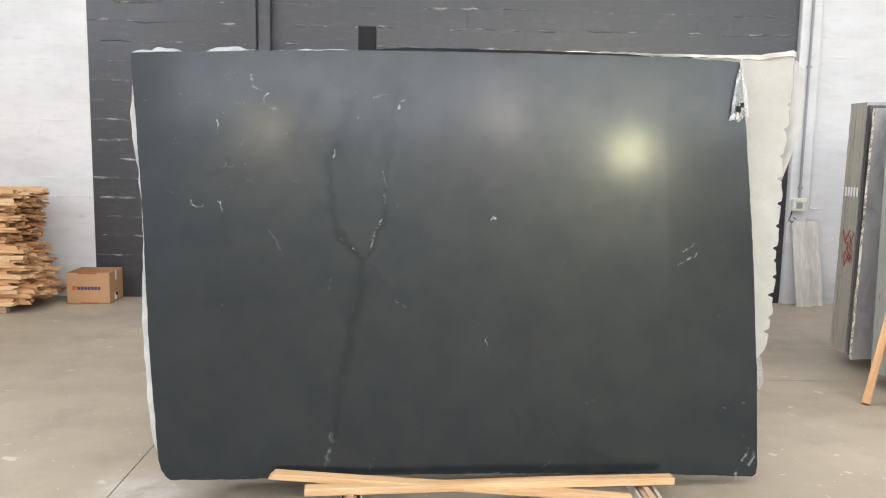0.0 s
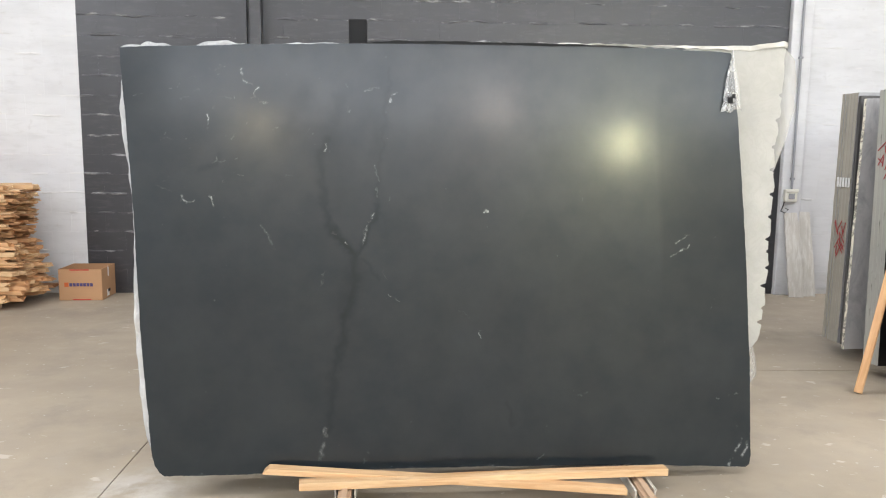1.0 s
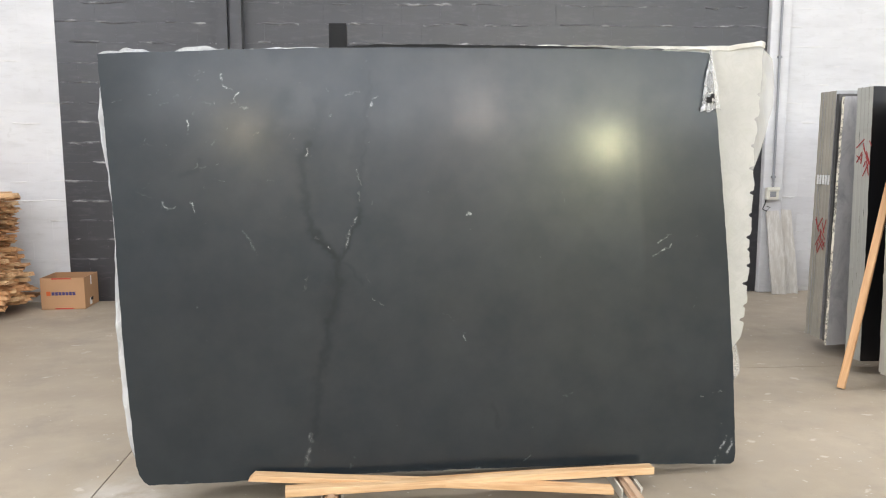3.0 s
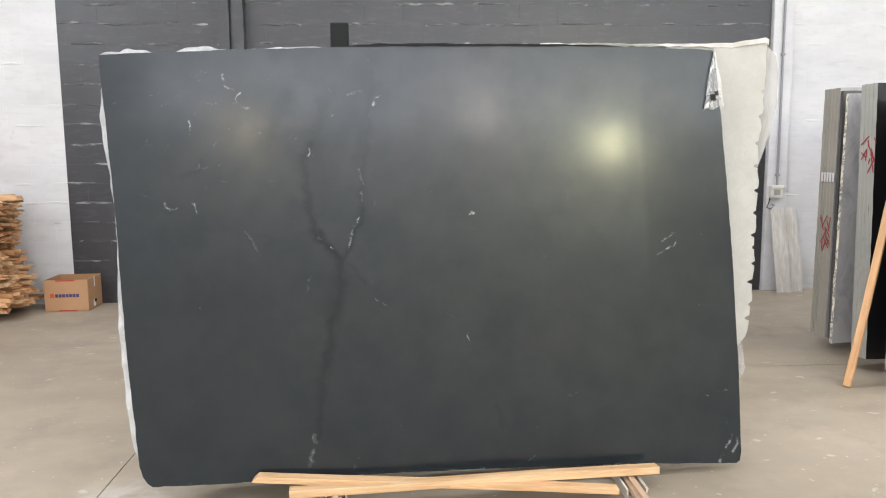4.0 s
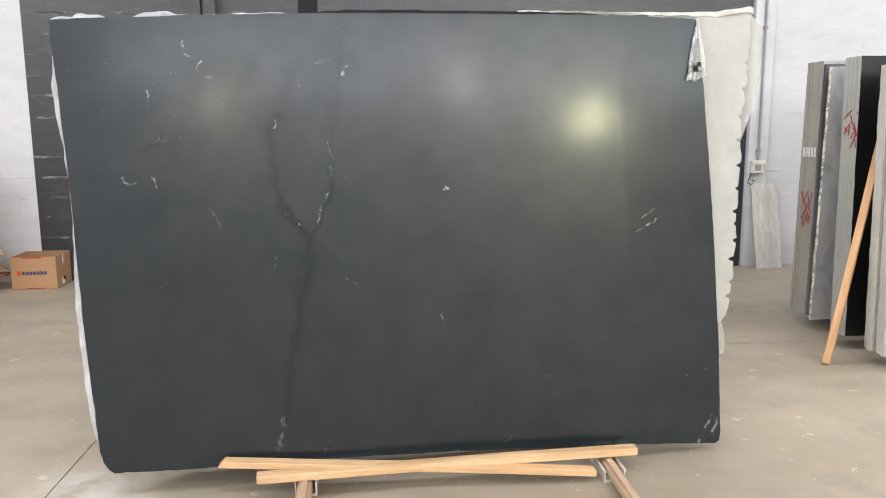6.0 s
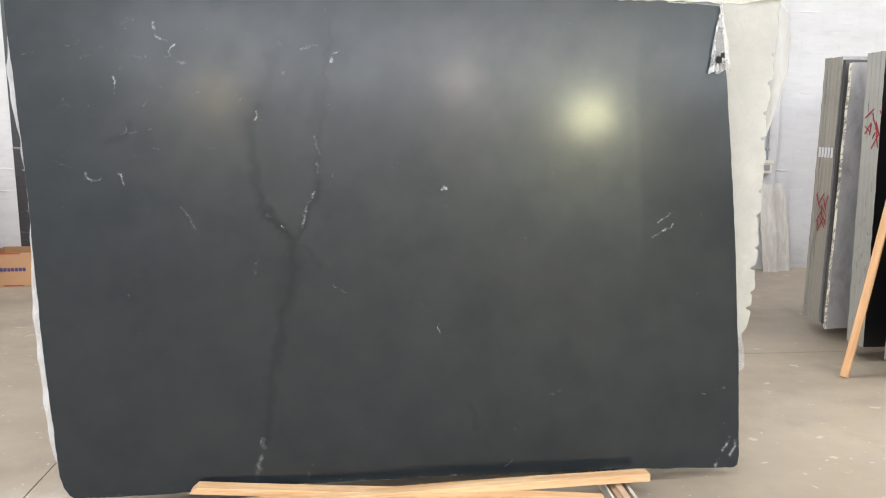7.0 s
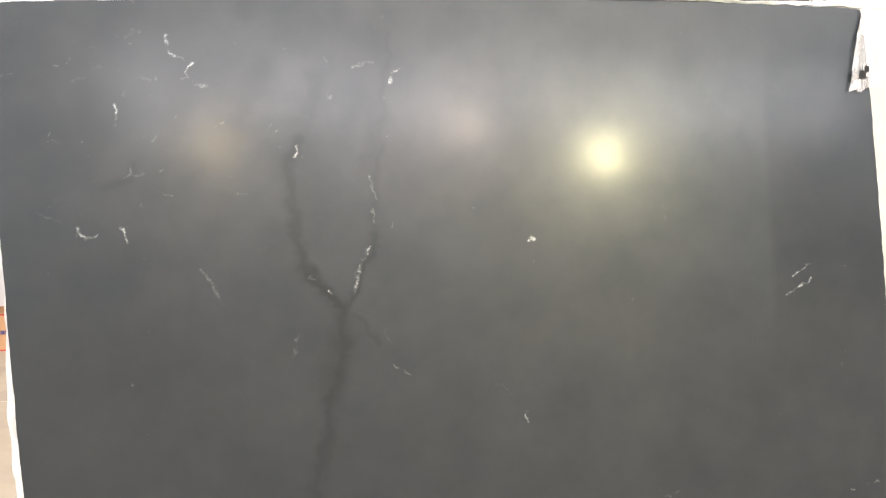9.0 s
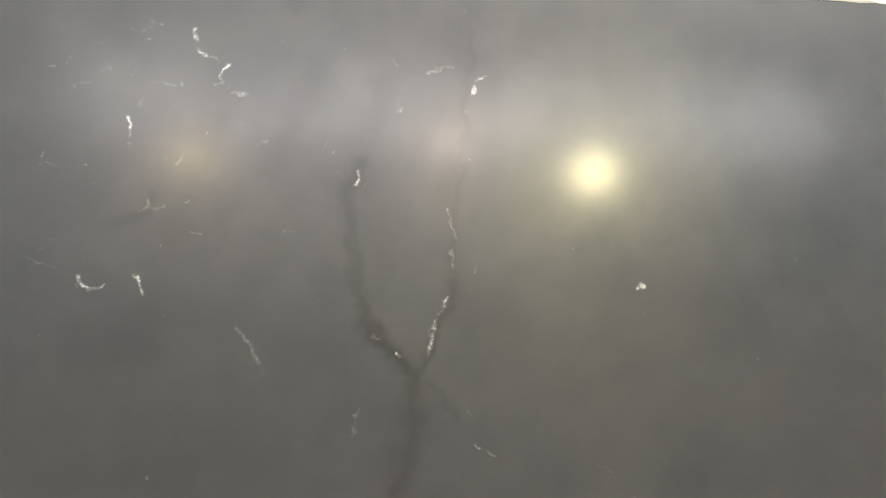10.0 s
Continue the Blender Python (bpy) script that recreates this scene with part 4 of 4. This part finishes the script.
# ---- timber pile and cardboard box by the west end ----
pile = tagged(empty("timber_pile", pose(0, 0, 0)), "untidy waist-high pile of raw pine offcuts with ragged ends", "timber pile")
rng = random.Random(12)
PILE_Y0, PILE_Y1 = 6.92, 7.52
for y in (7.0, 7.4):
    part("pile_bearer", box(-6.2, -3.9, y - 0.04, y + 0.04, 0, 0.08, 0.004), M_BEARER, pile)
z = 0.08
PLANKS = {}
while z < 1.19:
    th = rng.choice((0.020, 0.025, 0.032, 0.042))
    if z + th > 1.23:
        th = 1.225 - z
    y = PILE_Y0 + rng.uniform(-0.05, 0.02)
    while y < PILE_Y1:
        w = rng.choice((0.05, 0.07, 0.10, 0.14))
        end = -3.77 + 0.05 * math.cos((z - 0.2) * 5.4) + rng.uniform(-0.13, 0.09) + (0.05 if z > 1.1 else 0) + 0.12 * max(0, 0.35 - z)
        length = rng.uniform(1.2, 2.4)
        key = (th, w, rng.randrange(3))
        if key not in PLANKS:
            r2 = random.Random(len(PLANKS))
            bm = box(-1, 0, 0, w * 0.97, 0, th * 0.97, 0.003)
            for v in bm.verts:
                v.co.z += r2.uniform(-0.0015, 0.0015)
                if v.co.x > -0.5:
                    v.co.x += (v.co.y / w - 0.5) * r2.uniform(-0.05, 0.05) + r2.uniform(-0.006, 0.006)
            me = bpy.data.meshes.new("plank")
            bm.to_mesh(me)
            bm.free()
            me.materials.append(M_PINE if len(PLANKS) % 3 else M_PINE_PALE)
            PLANKS[key] = me
        ob = new("plank", PLANKS[key])
        ob.parent = pile
        ob.matrix_basis = pose(end, y, z, rng.uniform(-4, 4), rng.uniform(-2.0, 1.5), rng.uniform(-13, 13)) @ Matrix.Diagonal((length, 1, 1, 1))
        y += w
    z += th

carton = tagged(empty("cardboard_box", pose(-3.328, 7.655, 0, 0, 0, 2)), "open brown cardboard box with blue and red print on the floor", "cardboard box")
CW, CD, CH, CT = 0.215, 0.20, 0.325, 0.006
part("bottom", box(-CW, CW, -CD, CD, 0.002, 0.008), M_CARD_IN, carton)
part("front_panel", box(-CW, CW, -CD, -CD + CT, 0.0, CH, 0.0015), M_CARD, carton)
part("back_panel", box(-CW, CW, CD - CT, CD, 0.0, CH, 0.0015), M_CARD_IN, carton)
for s in (-1, 1):
    part("side_panel", box(min(s * CW, s * (CW - CT)), max(s * CW, s * (CW - CT)), -CD + CT, CD - CT, 0.0, CH, 0.0015), M_CARD, carton)
    part("hand_slot", box(s * (CW + 0.001) - 0.001, s * (CW + 0.001) + 0.001, -0.035, 0.035, 0.06, 0.09, 0.0005), M_BLACK, carton, "dark hand slot")
for x0, x1, z0, z1, mat in ((-0.10, 0.09, CH - 0.014, CH - 0.002, M_RED), (-0.08, 0.10, 0.003, 0.014, M_RED), (-0.158, -0.118, 0.142, 0.186, M_ORANGE)):
    part("printed_bar", box(x0, x1, -CD - 0.0015, -CD, z0, z1), mat, carton, "red printed bar")
for k in range(7):
    x = -0.108 + k * 0.034
    part("printed_bar", box(x, x + 0.028, -CD - 0.0015, -CD, 0.146, 0.180), M_BLUE, carton, "dark blue printed bar")
part("shipping_label", box(CW, CW + 0.0015, -0.06, 0.0, 0.02, 0.09), M_LABEL, carton, "small white label")
part("tape", box(CW, CW + 0.0015, -0.02, 0.005, 0.225, CH - 0.002), M_TAPE, carton, "strip of clear tape")

# ---- high-bay lamps in the hall behind the camera ----


def bay_lamp(x, y, z, r, colour, strength, label):
    lamp = tagged(empty("high_bay_lamp", pose(x, y, z)), label, "ceiling lamp", "high-bay lamps")
    bm = bmesh.new()
    bmesh.ops.create_uvsphere(bm, u_segments=20, v_segments=12, radius=r)
    part("globe", bm, glowing("lamp_globe", colour, strength), lamp, "glowing frosted globe")
    part("rod", tube([(0, 0, r * 0.95), (0, 0, ROOM_H - z - 0.01)], 0.012, 8), M_STEEL, lamp)
    bm = bmesh.new()
    bmesh.ops.create_cone(bm, cap_ends=True, segments=20, radius1=r * 0.8, radius2=r * 0.4, depth=0.14)
    part("gear_case", bm, M_STEEL, lamp, m=pose(0, 0, r + 0.06))
    return lamp


bay_lamp(6.87, -9.42, 3.20, 0.20, (1.0, 0.985, 0.58), 430, "bright yellowish high-bay lamp hanging on a rod")
bay_lamp(4.62, -12.07, 4.28, 0.17, (1.0, 0.84, 0.72), 190, "dimmer warm high-bay lamp hanging on a rod")
bay_lamp(-1.10, -12.05, 3.78, 0.25, (1.0, 0.84, 0.50), 64, "dim amber high-bay lamp hanging on a rod")

# ---- block faces and mortar of the north wall ----
TOP_Z, MID_Z = BASE_Z + 17 * COURSE, BASE_Z + 8 * COURSE
blocks(wall_l, -5.40, EDGE_W, BASE_Z, TOP_Z, M_WHITE, "w")
blocks(wall_r, 4.385, 7.185, BASE_Z, TOP_Z, M_WHITE, "w")
blocks(wall_c, EDGE_W, -1.742, BASE_Z, TOP_Z, M_DARK, "d")
blocks(wall_c, -1.478, 4.15, MID_Z, TOP_Z, M_DARK, "d")
blocks(wall_c, 3.4, 4.15, BASE_Z, MID_Z, M_DARK, "d")
mortar_beads(wall_l, -5.40, EDGE_W, BASE_Z + COURSE, TOP_Z, M_WHITE_MORTAR, 101, 0.6)
mortar_beads(wall_r, 4.385, 7.185, BASE_Z + COURSE, TOP_Z, M_WHITE_MORTAR, 103, 0.6)
mortar_beads(wall_c, EDGE_W, -1.742, BASE_Z + COURSE, TOP_Z, M_DARK_MORTAR, 105)
mortar_beads(wall_c, -1.478, 4.15, MID_Z, TOP_Z, M_DARK_MORTAR, 107)
